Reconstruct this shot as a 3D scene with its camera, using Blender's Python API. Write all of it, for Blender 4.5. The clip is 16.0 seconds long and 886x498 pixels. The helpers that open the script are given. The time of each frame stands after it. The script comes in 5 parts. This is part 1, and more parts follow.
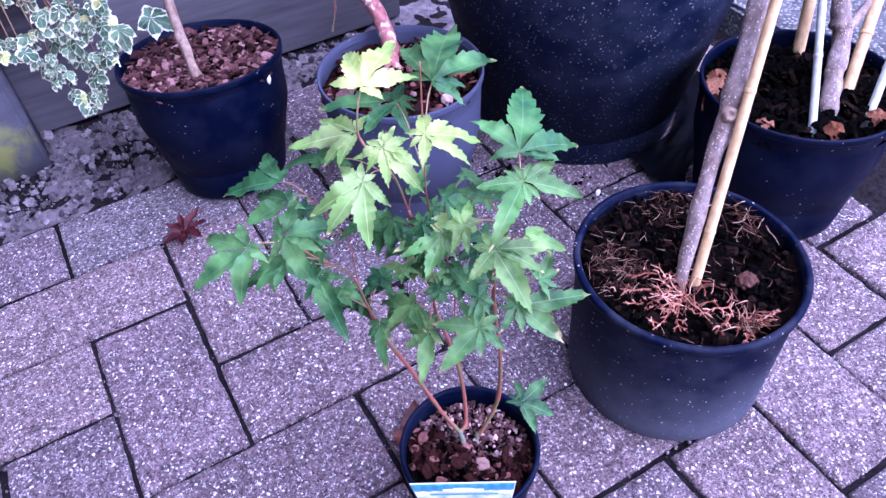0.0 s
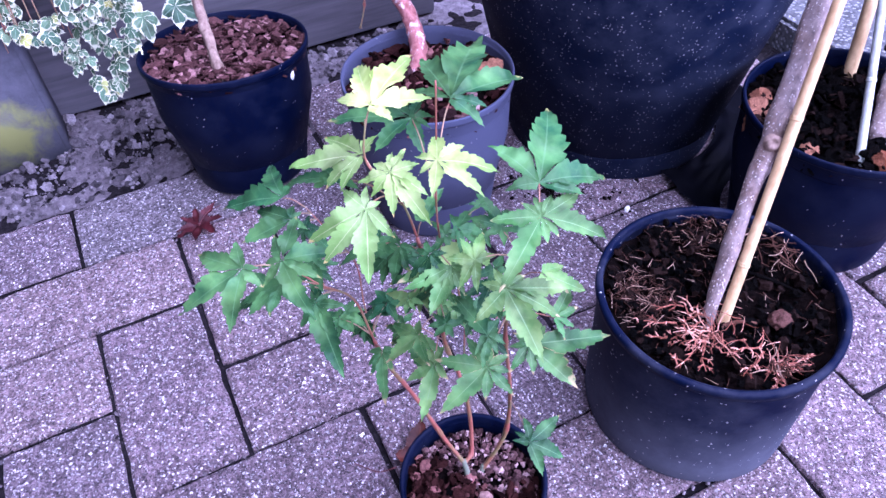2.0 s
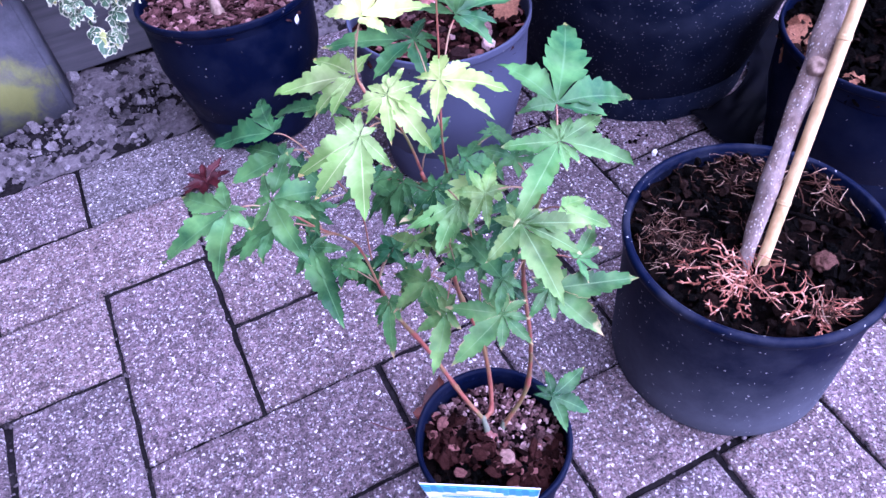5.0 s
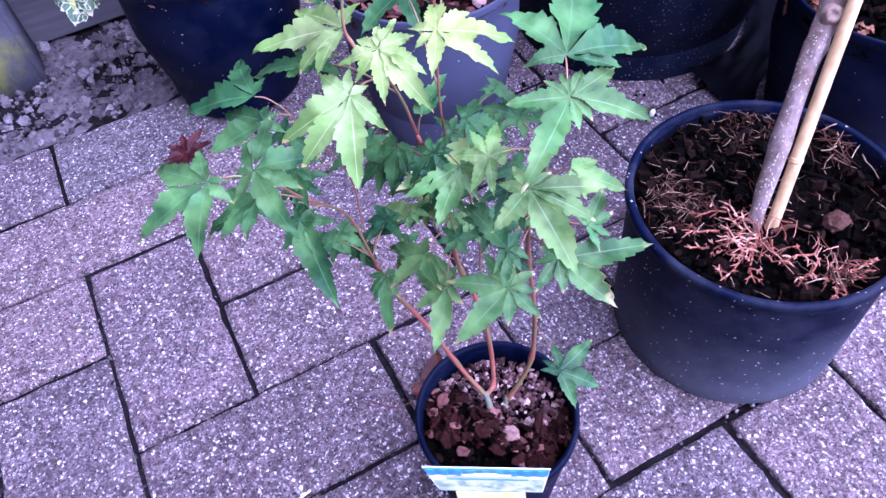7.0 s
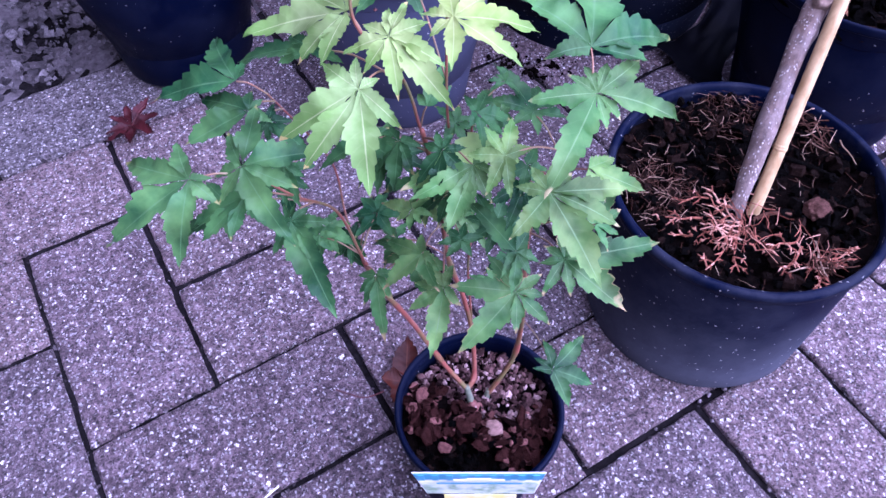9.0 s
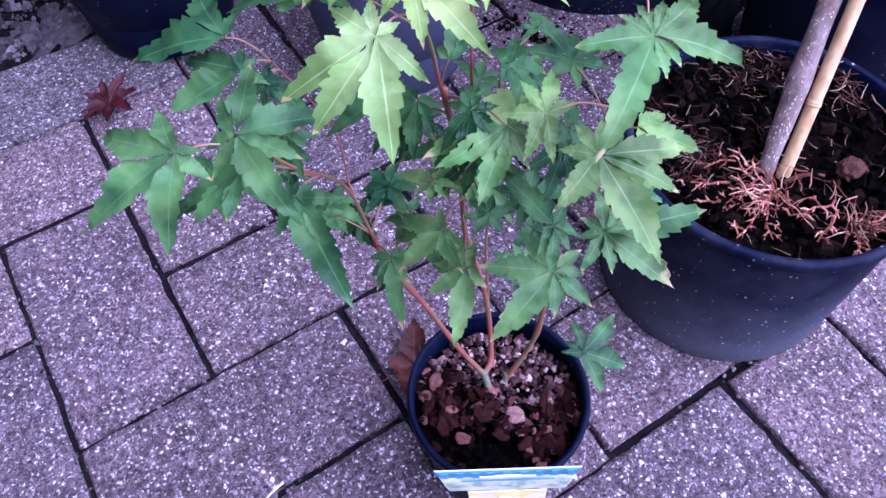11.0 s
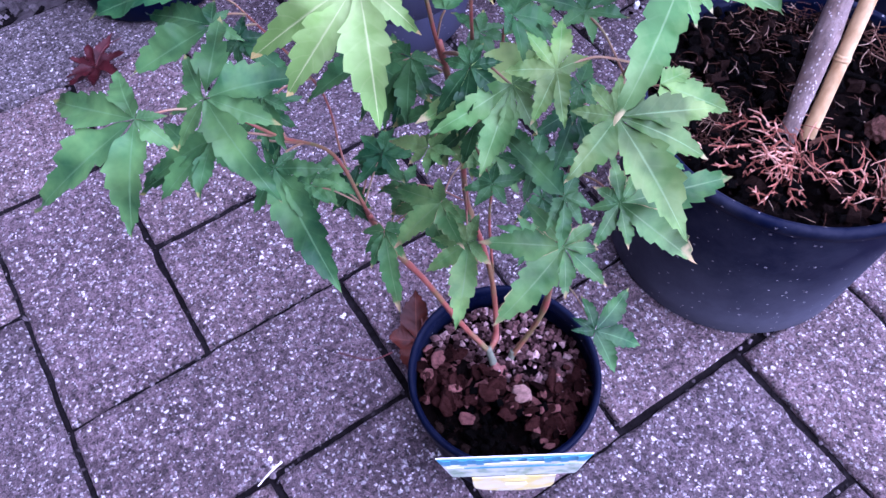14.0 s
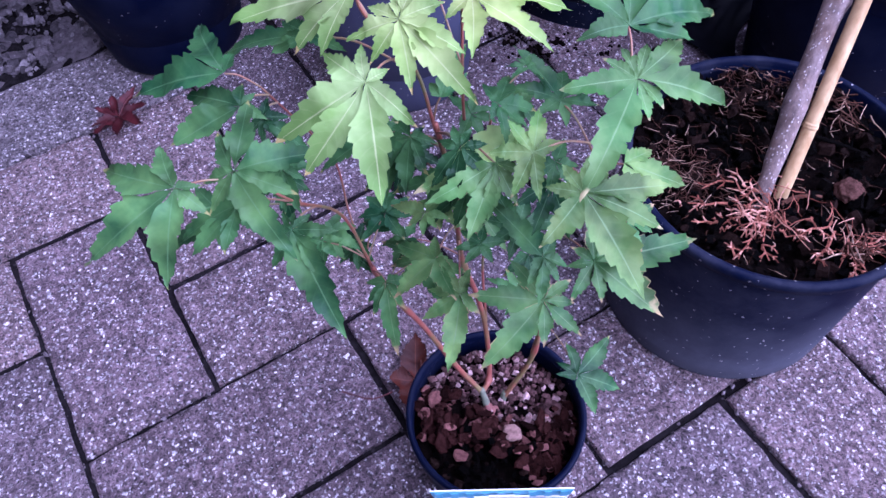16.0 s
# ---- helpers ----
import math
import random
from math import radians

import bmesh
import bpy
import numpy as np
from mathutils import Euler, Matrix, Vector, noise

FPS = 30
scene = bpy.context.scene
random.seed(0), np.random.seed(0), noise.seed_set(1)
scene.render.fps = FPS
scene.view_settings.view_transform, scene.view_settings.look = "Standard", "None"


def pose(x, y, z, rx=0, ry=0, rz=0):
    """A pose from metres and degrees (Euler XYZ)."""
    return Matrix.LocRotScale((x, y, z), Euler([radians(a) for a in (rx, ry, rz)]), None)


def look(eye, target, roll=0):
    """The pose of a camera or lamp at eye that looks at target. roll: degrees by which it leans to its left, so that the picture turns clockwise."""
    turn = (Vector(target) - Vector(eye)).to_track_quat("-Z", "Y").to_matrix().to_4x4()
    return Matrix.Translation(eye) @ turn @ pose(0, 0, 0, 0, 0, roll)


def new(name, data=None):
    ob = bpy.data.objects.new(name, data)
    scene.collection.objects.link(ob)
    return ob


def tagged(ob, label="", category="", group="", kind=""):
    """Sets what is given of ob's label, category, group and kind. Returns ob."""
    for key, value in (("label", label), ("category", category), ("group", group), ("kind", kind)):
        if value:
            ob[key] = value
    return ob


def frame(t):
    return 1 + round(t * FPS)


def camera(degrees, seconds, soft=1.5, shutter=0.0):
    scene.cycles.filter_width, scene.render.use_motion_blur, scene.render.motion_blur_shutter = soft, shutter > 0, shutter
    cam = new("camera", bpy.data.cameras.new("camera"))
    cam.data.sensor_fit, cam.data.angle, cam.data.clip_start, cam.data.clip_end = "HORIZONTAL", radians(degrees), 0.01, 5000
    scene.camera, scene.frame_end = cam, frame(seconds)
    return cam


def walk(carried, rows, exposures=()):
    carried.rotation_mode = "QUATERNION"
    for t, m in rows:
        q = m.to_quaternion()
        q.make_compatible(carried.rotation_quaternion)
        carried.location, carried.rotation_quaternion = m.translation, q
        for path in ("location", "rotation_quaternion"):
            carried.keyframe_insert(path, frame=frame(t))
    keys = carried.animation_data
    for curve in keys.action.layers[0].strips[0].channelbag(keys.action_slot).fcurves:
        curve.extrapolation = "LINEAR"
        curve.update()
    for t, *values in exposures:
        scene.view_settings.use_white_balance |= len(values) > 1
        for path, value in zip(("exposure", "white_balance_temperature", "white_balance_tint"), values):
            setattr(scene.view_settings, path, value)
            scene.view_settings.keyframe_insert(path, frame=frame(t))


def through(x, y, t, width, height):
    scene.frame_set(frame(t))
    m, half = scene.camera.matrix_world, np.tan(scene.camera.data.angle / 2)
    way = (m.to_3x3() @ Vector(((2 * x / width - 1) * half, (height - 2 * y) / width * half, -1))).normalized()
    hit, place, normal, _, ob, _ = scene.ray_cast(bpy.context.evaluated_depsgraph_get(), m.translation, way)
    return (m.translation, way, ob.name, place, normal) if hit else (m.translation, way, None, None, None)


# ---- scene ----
cam = camera(62.0, 16.0)
EXPOSURES = [(0, 1.45, 4760, 48), (3, 1.59, 4760, 48), (7, 1.54, 4760, 49), (8, 1.36, 4760, 49), (10.5, 1.17, 4800, 49), (14, 1.20, 4800, 49), (16, 1.03, 4800, 48)]
PATH = [
    (0, (0.109, -0.405, 0.619), (0.752, 0.821, -0.825), -3.8),
    (0.5, (0.116, -0.401, 0.612), (0.72, 0.826, -0.847), -4.4),
    (1, (0.122, -0.393, 0.613), (0.724, 0.836, -0.846), -3.5),
    (1.5, (0.126, -0.386, 0.613), (0.719, 0.851, -0.842), -3.0),
    (2, (0.134, -0.378, 0.611), (0.705, 0.869, -0.845), -2.8),
    (2.5, (0.135, -0.376, 0.61), (0.702, 0.854, -0.861), -2.5),
    (3, (0.135, -0.373, 0.612), (0.7, 0.861, -0.857), -2.3),
    (3.5, (0.145, -0.371, 0.593), (0.648, 0.865, -0.897), -5.0),
    (3.7, (0.146, -0.371, 0.588), (0.638, 0.865, -0.905), -5.7),
    (5.8, (0.149, -0.359, 0.565), (0.608, 0.824, -0.982), -7.3),
    (6, (0.15, -0.357, 0.561), (0.604, 0.818, -0.992), -7.7),
    (6.5, (0.152, -0.351, 0.554), (0.606, 0.803, -1.016), -7.8),
    (7, (0.149, -0.347, 0.555), (0.617, 0.792, -1.022), -7.2),
    (7.5, (0.146, -0.339, 0.552), (0.631, 0.771, -1.039), -6.1),
    (8, (0.144, -0.33, 0.548), (0.641, 0.759, -1.054), -5.8),
    (8.2, (0.143, -0.327, 0.548), (0.661, 0.736, -1.064), -4.5),
    (10.3, (0.133, -0.285, 0.528), (0.726, 0.659, -1.132), -0.2),
    (10.5, (0.134, -0.284, 0.522), (0.707, 0.661, -1.145), -1.4),
    (11, (0.137, -0.284, 0.517), (0.707, 0.639, -1.163), -1.4),
    (11.5, (0.136, -0.278, 0.515), (0.694, 0.643, -1.171), -1.8),
    (12, (0.142, -0.276, 0.51), (0.694, 0.639, -1.18), -1.8),
    (12.5, (0.145, -0.274, 0.505), (0.681, 0.63, -1.196), -2.2),
    (13, (0.146, -0.275, 0.504), (0.677, 0.607, -1.21), -2.0),
    (13.5, (0.147, -0.27, 0.496), (0.657, 0.6, -1.231), -2.7),
    (14, (0.148, -0.271, 0.497), (0.659, 0.592, -1.233), -2.8),
    (14.5, (0.148, -0.274, 0.501), (0.665, 0.594, -1.225), -2.5),
    (15, (0.15, -0.276, 0.506), (0.675, 0.604, -1.212), -2.3),
    (15.5, (0.148, -0.28, 0.515), (0.686, 0.625, -1.186), -2.3),
    (16, (0.145, -0.284, 0.528), (0.696, 0.661, -1.147), -2.3),
]
walk(cam, [(t, look(eye, target, roll)) for t, eye, target, roll in PATH], exposures=EXPOSURES)

# ---------------------------------------------------------------- light
world = bpy.data.worlds.new("sky")
scene.world = world
world.use_nodes = True
wn = world.node_tree
sky = wn.nodes.new("ShaderNodeTexSky")
sky.sky_type, sky.sun_disc = "NISHITA", False
SUN_TO = Vector((0.24, -0.46, 0.86)).normalized()
sky.sun_elevation = math.asin(SUN_TO.z)
sky.sun_rotation = math.atan2(SUN_TO.x, SUN_TO.y)
sky.air_density, sky.dust_density = 1.0, 1.2
wn.nodes["Background"].inputs["Strength"].default_value = 0.050
wn.links.new(sky.outputs[0], wn.nodes["Background"].inputs["Color"])
sun_data = bpy.data.lights.new("sun", "SUN")
sun_data.energy, sun_data.angle, sun_data.color = 6.9, radians(104), (0.982, 0.955, 0.945)
sun = new("sun", sun_data)
sun.matrix_world = look(SUN_TO * 10, (0, 0, 0))


# ---------------------------------------------------------------- materials
class Mat:
    """A node material with a few short-cuts."""

    def __init__(self, name, rough=0.6, metal=0.0, spec=0.5):
        self.m = bpy.data.materials.new(name)
        self.m.use_nodes = True
        self.n, self.l = self.m.node_tree.nodes, self.m.node_tree.links
        self.b = self.n["Principled BSDF"]
        self.b.inputs["Roughness"].default_value = rough
        self.b.inputs["Metallic"].default_value = metal
        self.b.inputs["Specular IOR Level"].default_value = spec
        self.co = self.n.new("ShaderNodeTexCoord").outputs["Object"]

    def offset_by_object(self):
        """Shift the pattern from one object to the next, so that repeats differ."""
        info, add, mul = self.n.new("ShaderNodeObjectInfo"), self.n.new("ShaderNodeVectorMath"), self.n.new("ShaderNodeMath")
        mul.operation, mul.inputs[1].default_value = "MULTIPLY", 37.0
        self.l.new(info.outputs["Random"], mul.inputs[0])
        self.l.new(self.co, add.inputs[0])
        self.l.new(mul.outputs[0], add.inputs[1])
        self.co = add.outputs[0]
        return info.outputs["Random"]

    def noise(self, scale, detail=4.0, rough=0.6, distort=0.0):
        t = self.n.new("ShaderNodeTexNoise")
        t.inputs["Scale"].default_value, t.inputs["Detail"].default_value = scale, detail
        t.inputs["Roughness"].default_value, t.inputs["Distortion"].default_value = rough, distort
        self.l.new(self.co, t.inputs["Vector"])
        return t.outputs["Fac"]

    def voronoi(self, scale, out="Distance", feature="F1"):
        t = self.n.new("ShaderNodeTexVoronoi")
        t.feature = feature
        t.inputs["Scale"].default_value = scale
        self.l.new(self.co, t.inputs["Vector"])
        return t.outputs[out]

    def distort(self, scale, amount):
        """Ragged the pattern that follows."""
        t, a, b = self.n.new("ShaderNodeTexNoise"), self.n.new("ShaderNodeVectorMath"), self.n.new("ShaderNodeVectorMath")
        t.inputs["Scale"].default_value, t.inputs["Detail"].default_value = scale, 3.0
        self.l.new(self.co, t.inputs["Vector"])
        a.operation, a.inputs[1].default_value = "MULTIPLY_ADD", (amount, amount, amount)
        a.inputs[2].default_value = (-amount / 2, -amount / 2, -amount / 2)
        self.l.new(t.outputs["Color"], a.inputs[0])
        self.l.new(self.co, b.inputs[0])
        self.l.new(a.outputs[0], b.inputs[1])
        self.co = b.outputs[0]

    def stretch(self, x, y, z):
        t = self.n.new("ShaderNodeMapping")
        t.inputs["Scale"].default_value = (x, y, z)
        self.l.new(self.co, t.inputs["Vector"])
        self.co = t.outputs[0]

    def ramp(self, fac, *stops):
        r = self.n.new("ShaderNodeValToRGB")
        els = r.color_ramp.elements
        while len(els) < len(stops):
            els.new(0.5)
        for e, (p, c) in zip(els, stops):
            e.position = p
            e.color = (*c, 1) if isinstance(c, tuple) else (c, c, c, 1)
        self.l.new(fac, r.inputs[0])
        return r.outputs[0]

    def mix(self, fac, a, b, how="MIX"):
        x = self.n.new("ShaderNodeMix")
        x.data_type, x.blend_type = "RGBA", how
        for v, i in ((fac, 0), (a, 6), (b, 7)):
            s = x.inputs[i]
            if isinstance(v, (int, float)):
                s.default_value = v if i == 0 else (v, v, v, 1)
            elif isinstance(v, tuple):
                s.default_value = (*v, 1)
            else:
                self.l.new(v, s)
        return x.outputs[2]

    def math(self, op, a, b=0.0):
        x = self.n.new("ShaderNodeMath")
        x.operation = op
        for v, s in ((a, x.inputs[0]), (b, x.inputs[1])):
            if isinstance(v, (int, float)):
                s.default_value = v
            else:
                self.l.new(v, s)
        return x.outputs[0]

    def uv(self, axis):
        t, s = self.n.new("ShaderNodeUVMap"), self.n.new("ShaderNodeSeparateXYZ")
        t.uv_map = "UVMap"
        self.l.new(t.outputs[0], s.inputs[0])
        return s.outputs[axis]

    def island(self):
        return self.n.new("ShaderNodeNewGeometry").outputs["Random Per Island"]

    def done(self, colour=None, bump=None, depth=0.001, strength=1.0, rough=None, through=0.0, glow=None):
        if isinstance(colour, tuple):
            self.b.inputs["Base Color"].default_value = (*colour, 1)
        elif colour is not None:
            self.l.new(colour, self.b.inputs["Base Color"])
        if rough is not None:
            self.l.new(rough, self.b.inputs["Roughness"])
        if bump is not None:
            k = self.n.new("ShaderNodeBump")
            k.inputs["Distance"].default_value, k.inputs["Strength"].default_value = depth, strength
            self.l.new(bump, k.inputs["Height"])
            self.l.new(k.outputs[0], self.b.inputs["Normal"])
        if through:
            tr, mx = self.n.new("ShaderNodeBsdfTranslucent"), self.n.new("ShaderNodeMixShader")
            if isinstance(colour, tuple):
                tr.inputs[0].default_value = (*colour, 1)
            else:
                self.l.new(colour, tr.inputs[0])
            mx.inputs[0].default_value = through
            self.l.new(self.b.outputs[0], mx.inputs[1])
            self.l.new(tr.outputs[0], mx.inputs[2])
            self.l.new(mx.outputs[0], self.n["Material Output"].inputs[0])
        return self.m


def block_material(name, low, high):
    """Exposed-aggregate concrete: grey-brown paste with pale and dark grit."""
    k = Mat(name, 0.85, spec=0.25)
    rnd = k.offset_by_object()
    paste = k.ramp(k.noise(60, 6, 0.7), (0.3, low), (0.7, high))
    blotch = k.ramp(k.noise(9, 3), (0.3, 0.72), (0.7, 1.12))
    col = k.mix(1.0, paste, blotch, "MULTIPLY")
    tone = k.ramp(rnd, (0.0, (0.76, 0.76, 0.80)), (0.5, (0.96, 0.90, 0.93)), (1.0, (1.14, 1.07, 1.03)))
    col = k.mix(1.0, col, tone, "MULTIPLY")
    k.distort(330, 0.0048)
    # fine grit pale and dark, then a few larger pale pebbles
    fine = k.voronoi(430, "Color")
    sep = k.n.new("ShaderNodeSeparateColor")
    k.l.new(fine, sep.inputs[0])
    near = k.ramp(k.voronoi(430), (0.38, 1.0), (0.50, 0.0))
    pick = k.ramp(sep.outputs[0], (0.58, 0.0), (0.94, 1.0))
    col = k.mix(k.math("MULTIPLY", near, k.math("MULTIPLY", pick, k.ramp(k.noise(70, 3), (0.35, 0.5), (0.65, 1.0)))), col, (0.84, 0.78, 0.79))
    darkpick = k.math("MULTIPLY", near, k.math("LESS_THAN", sep.outputs[0], 0.30))
    col = k.mix(k.math("MULTIPLY", darkpick, 0.8), col, (0.045, 0.036, 0.036))
    mid = k.n.new("ShaderNodeSeparateColor")
    k.l.new(k.voronoi(230, "Color"), mid.inputs[0])
    shape = k.math("ADD", k.voronoi(230), k.math("MULTIPLY", k.noise(700, 2), 0.3))
    big = k.math("MULTIPLY", k.ramp(shape, (0.42, 1.0), (0.55, 0.0)), k.ramp(mid.outputs[1], (0.83, 0.0), (0.95, 1.0)))
    col = k.mix(big, col, (0.88, 0.84, 0.84))
    col = k.mix(1.0, col, k.ramp(k.noise(560, 5, 0.85), (0.37, 0.24), (0.63, 1.80)), "MULTIPLY")
    col = k.mix(1.0, col, k.ramp(k.noise(250, 3, 0.6), (0.38, 0.58), (0.62, 1.42)), "MULTIPLY")
    h = k.math("ADD", k.math("MULTIPLY", k.noise(330, 6, 0.8), 1.3), k.math("MULTIPLY", k.noise(45, 3), 0.6))
    h = k.math("ADD", h, k.math("MULTIPLY", k.math("MULTIPLY", near, pick), 0.15))
    return k.done(col, h, 0.0052, 1.0)


def soil_material(name, low, high, scale=90):
    k = Mat(name, 0.95, spec=0.0)
    col = k.ramp(k.noise(scale, 8, 0.75), (0.3, low), (0.72, high))
    col = k.mix(1.0, col, k.ramp(k.noise(14, 3), (0.35, 0.6), (0.65, 1.15)), "MULTIPLY")
    return k.done(col, k.noise(scale * 1.5, 8, 0.8), 0.004, 1.0)


def piece_material(name, dark, mid, pale, rough=0.85, grain=220):
    """Loose pieces that differ one from the next."""
    k = Mat(name, rough, spec=0.01)
    col = k.ramp(k.island(), (0.0, dark), (0.70, mid), (1.0, pale))
    col = k.mix(1.0, col, k.ramp(k.noise(grain * 1.5, 6, 0.8), (0.3, 0.35), (0.7, 1.5)), "MULTIPLY")
    return k.done(col, k.noise(grain * 1.8, 6, 0.8), 0.0022, 1.0)


def plastic_material(name, base, dust, specks=0.86, rough=0.42, scuff=0.0, foot=0.0):
    """Moulded pot plastic with splashes of dried dirt."""
    k = Mat(name, rough, spec=0.05)
    layer = k.ramp(k.noise(22, 5, 0.7), (0.42, 0.0), (0.75, 0.06 + scuff))
    if foot:
        height = k.n.new("ShaderNodeSeparateXYZ")
        k.l.new(k.co, height.inputs[0])
        splash = k.math("ADD", height.outputs[2], k.math("MULTIPLY", k.math("SUBTRACT", k.noise(30, 5, 0.7), 0.5), 0.09))
        layer = k.math("MAXIMUM", layer, k.ramp(splash, (0.0, foot), (0.11, 0.0)))
    col = k.mix(layer, base, dust)
    sep = k.n.new("ShaderNodeSeparateColor")
    k.l.new(k.voronoi(340, "Color"), sep.inputs[0])
    ragged = k.math("ADD", k.voronoi(340), k.math("MULTIPLY", k.noise(700, 4), 0.75))
    small = k.math("LESS_THAN", ragged, k.math("ADD", 0.40, k.math("MULTIPLY", sep.outputs[2], 0.30)))
    clumped = k.math("GREATER_THAN", k.math("ADD", sep.outputs[0], k.math("MULTIPLY", k.math("SUBTRACT", k.noise(24, 3), 0.5), 0.5)), specks)
    dot = k.math("MULTIPLY", small, clumped)
    col = k.mix(k.math("MULTIPLY", dot, k.math("ADD", 0.25, k.math("MULTIPLY", sep.outputs[1], 0.45))), col, (0.42, 0.40, 0.38))
    r = k.ramp(layer, (0.0, rough), (0.3, 0.8))
    return k.done(col, k.noise(120, 3), 0.0004, 0.4, rough=r)


def leaf_material(name, main, light, edge, edge_from, vein, through=0.25, fade=None, rough=0.45, edge_v=0.84):
    """A palmate leaf: UV u runs out along the lobe, v from its midrib to its margin."""
    k = Mat(name, rough, spec=0.14)
    u, v = k.uv(0), k.uv(1)
    rnd = k.offset_by_object()
    col = k.mix(k.ramp(k.noise(55, 4), (0.35, 0.0), (0.7, 1.0)), main, light)
    col = k.mix(1.0, col, k.ramp(k.noise(28, 3, 0.6), (0.34, 0.40), (0.66, 1.38)), "MULTIPLY")
    tone = k.ramp(rnd, (0.0, (0.58, 0.66, 0.64)), (1.0, (1.6, 1.32, 1.2)))
    col = k.mix(1.0, col, tone, "MULTIPLY")
    if fade:
        col = k.mix(k.ramp(u, (0.35, 0.0), (1.0, 0.8)), col, fade)
    worn = k.math("ADD", k.math("MAXIMUM", k.math("MULTIPLY", v, edge_v), k.math("MULTIPLY", u, 1.02)), k.math("MULTIPLY", k.math("SUBTRACT", k.noise(70, 4), 0.5), 0.7))
    col = k.mix(k.ramp(worn, (edge_from, 0.0), (min(1.0, edge_from + 0.1), 0.9)), col, edge)
    rib = k.ramp(v, (0.0, 0.5), (0.08, 0.0))
    # side veins slant forward from the midrib
    w = k.math("SINE", k.math("MULTIPLY", k.math("SUBTRACT", u, k.math("MULTIPLY", v, 0.12)), 52.0))
    side = k.math("MULTIPLY", k.math("MULTIPLY", k.math("GREATER_THAN", w, 0.93), 0.07), k.noise(90, 2))
    col = k.mix(k.math("MAXIMUM", rib, side), col, vein)
    h = k.math("ADD", k.math("MULTIPLY", w, 0.10), k.noise(120, 3))
    return k.done(col, h, 0.0006, 0.4, through=through)


M_BLOCK = block_material("paving_concrete", (0.128, 0.095, 0.100), (0.298, 0.227, 0.233))
M_BLOCK_PALE = block_material("paving_concrete_pale", (0.125, 0.110, 0.116), (0.262, 0.236, 0.241))
M_JOINT = soil_material("joint_sand", (0.003, 0.0027, 0.003), (0.034, 0.029, 0.031), 160)
M_SOIL = soil_material("bed_soil", (0.065, 0.056, 0.060), (0.25, 0.215, 0.222), 110)
M_CLOD = piece_material("soil_clod", (0.05, 0.044, 0.046), (0.15, 0.130, 0.134), (0.27, 0.24, 0.245), 0.95)
M_JOINT_GRIT = piece_material("joint_grit", (0.012, 0.010, 0.011), (0.060, 0.050, 0.053), (0.24, 0.20, 0.21), 0.95)
M_PEAT = soil_material("potting_soil", (0.0012, 0.001, 0.001), (0.010, 0.0068, 0.0062), 120)
M_BARK_RED = piece_material("bark_chip_red", (0.012, 0.005, 0.0045), (0.11, 0.050, 0.046), (0.36, 0.20, 0.185))
M_BARK_BROWN = piece_material("bark_chip_brown", (0.002, 0.001, 0.001), (0.036, 0.013, 0.011), (0.25, 0.11, 0.095))
M_BARK_DARK = piece_material("bark_chip_dark", (0.0012, 0.0012, 0.0012), (0.003, 0.0024, 0.0022), (0.018, 0.010, 0.008))
M_GRIT = piece_material("pumice_grit", (0.014, 0.007, 0.007), (0.16, 0.085, 0.080), (0.66, 0.46, 0.43))
M_FLAT_CHIP = piece_material("flat_bark_chip", (0.26, 0.15, 0.12), (0.30, 0.18, 0.15), (0.34, 0.21, 0.17))
M_NUB = piece_material("root_stub", (0.09, 0.042, 0.032), (0.13, 0.066, 0.05), (0.18, 0.09, 0.07), 0.95, 500)
M_LITTER = piece_material("dead_leaf", (0.13, 0.045, 0.022), (0.28, 0.13, 0.075), (0.46, 0.26, 0.16), 0.7)
M_STRAW = piece_material("root_fibre", (0.025, 0.012, 0.008), (0.12, 0.056, 0.037), (0.60, 0.42, 0.29), 0.8)
M_ROOT = piece_material("pink_root", (0.11, 0.035, 0.022), (0.40, 0.148, 0.095), (0.76, 0.43, 0.30), 0.75)
M_PLASTIC = plastic_material("black_plastic", (0.0008, 0.0022, 0.011), (0.030, 0.036, 0.064), 0.965, scuff=0.15)
M_PLASTIC_DUSTY = plastic_material("dusty_black_plastic", (0.0012, 0.0030, 0.013), (0.15, 0.155, 0.185), 0.86, 0.5, 0.09, foot=0.5)
M_PLASTIC_BARREL = plastic_material("splashed_black_plastic", (0.0040, 0.0072, 0.020), (0.060, 0.068, 0.098), 0.62, 0.55, 0.35)
M_PLASTIC_GREY = plastic_material("grey_plastic", (0.050, 0.054, 0.085), (0.11, 0.11, 0.14), 0.95, 0.5)

# near-black, for the sheet that puts shade between tub and cane pot
k = Mat("gap_shade_black", 0.6, spec=0.02)
M_GAP_SHADE = k.done(k.ramp(k.noise(40, 4), (0.3, (0.0006, 0.0007, 0.0012)), (0.7, (0.002, 0.002, 0.004))), k.noise(40, 2), 0.001, 0.4)

k = Mat("grey_board", 0.7, spec=0.3)
k.stretch(3, 1, 40)
M_BOARD = k.done(k.mix(k.ramp(k.noise(3, 6), (0.3, 0.0), (0.7, 1.0)), (0.055, 0.051, 0.058), (0.10, 0.094, 0.102)), k.noise(8, 6), 0.001, 0.6)

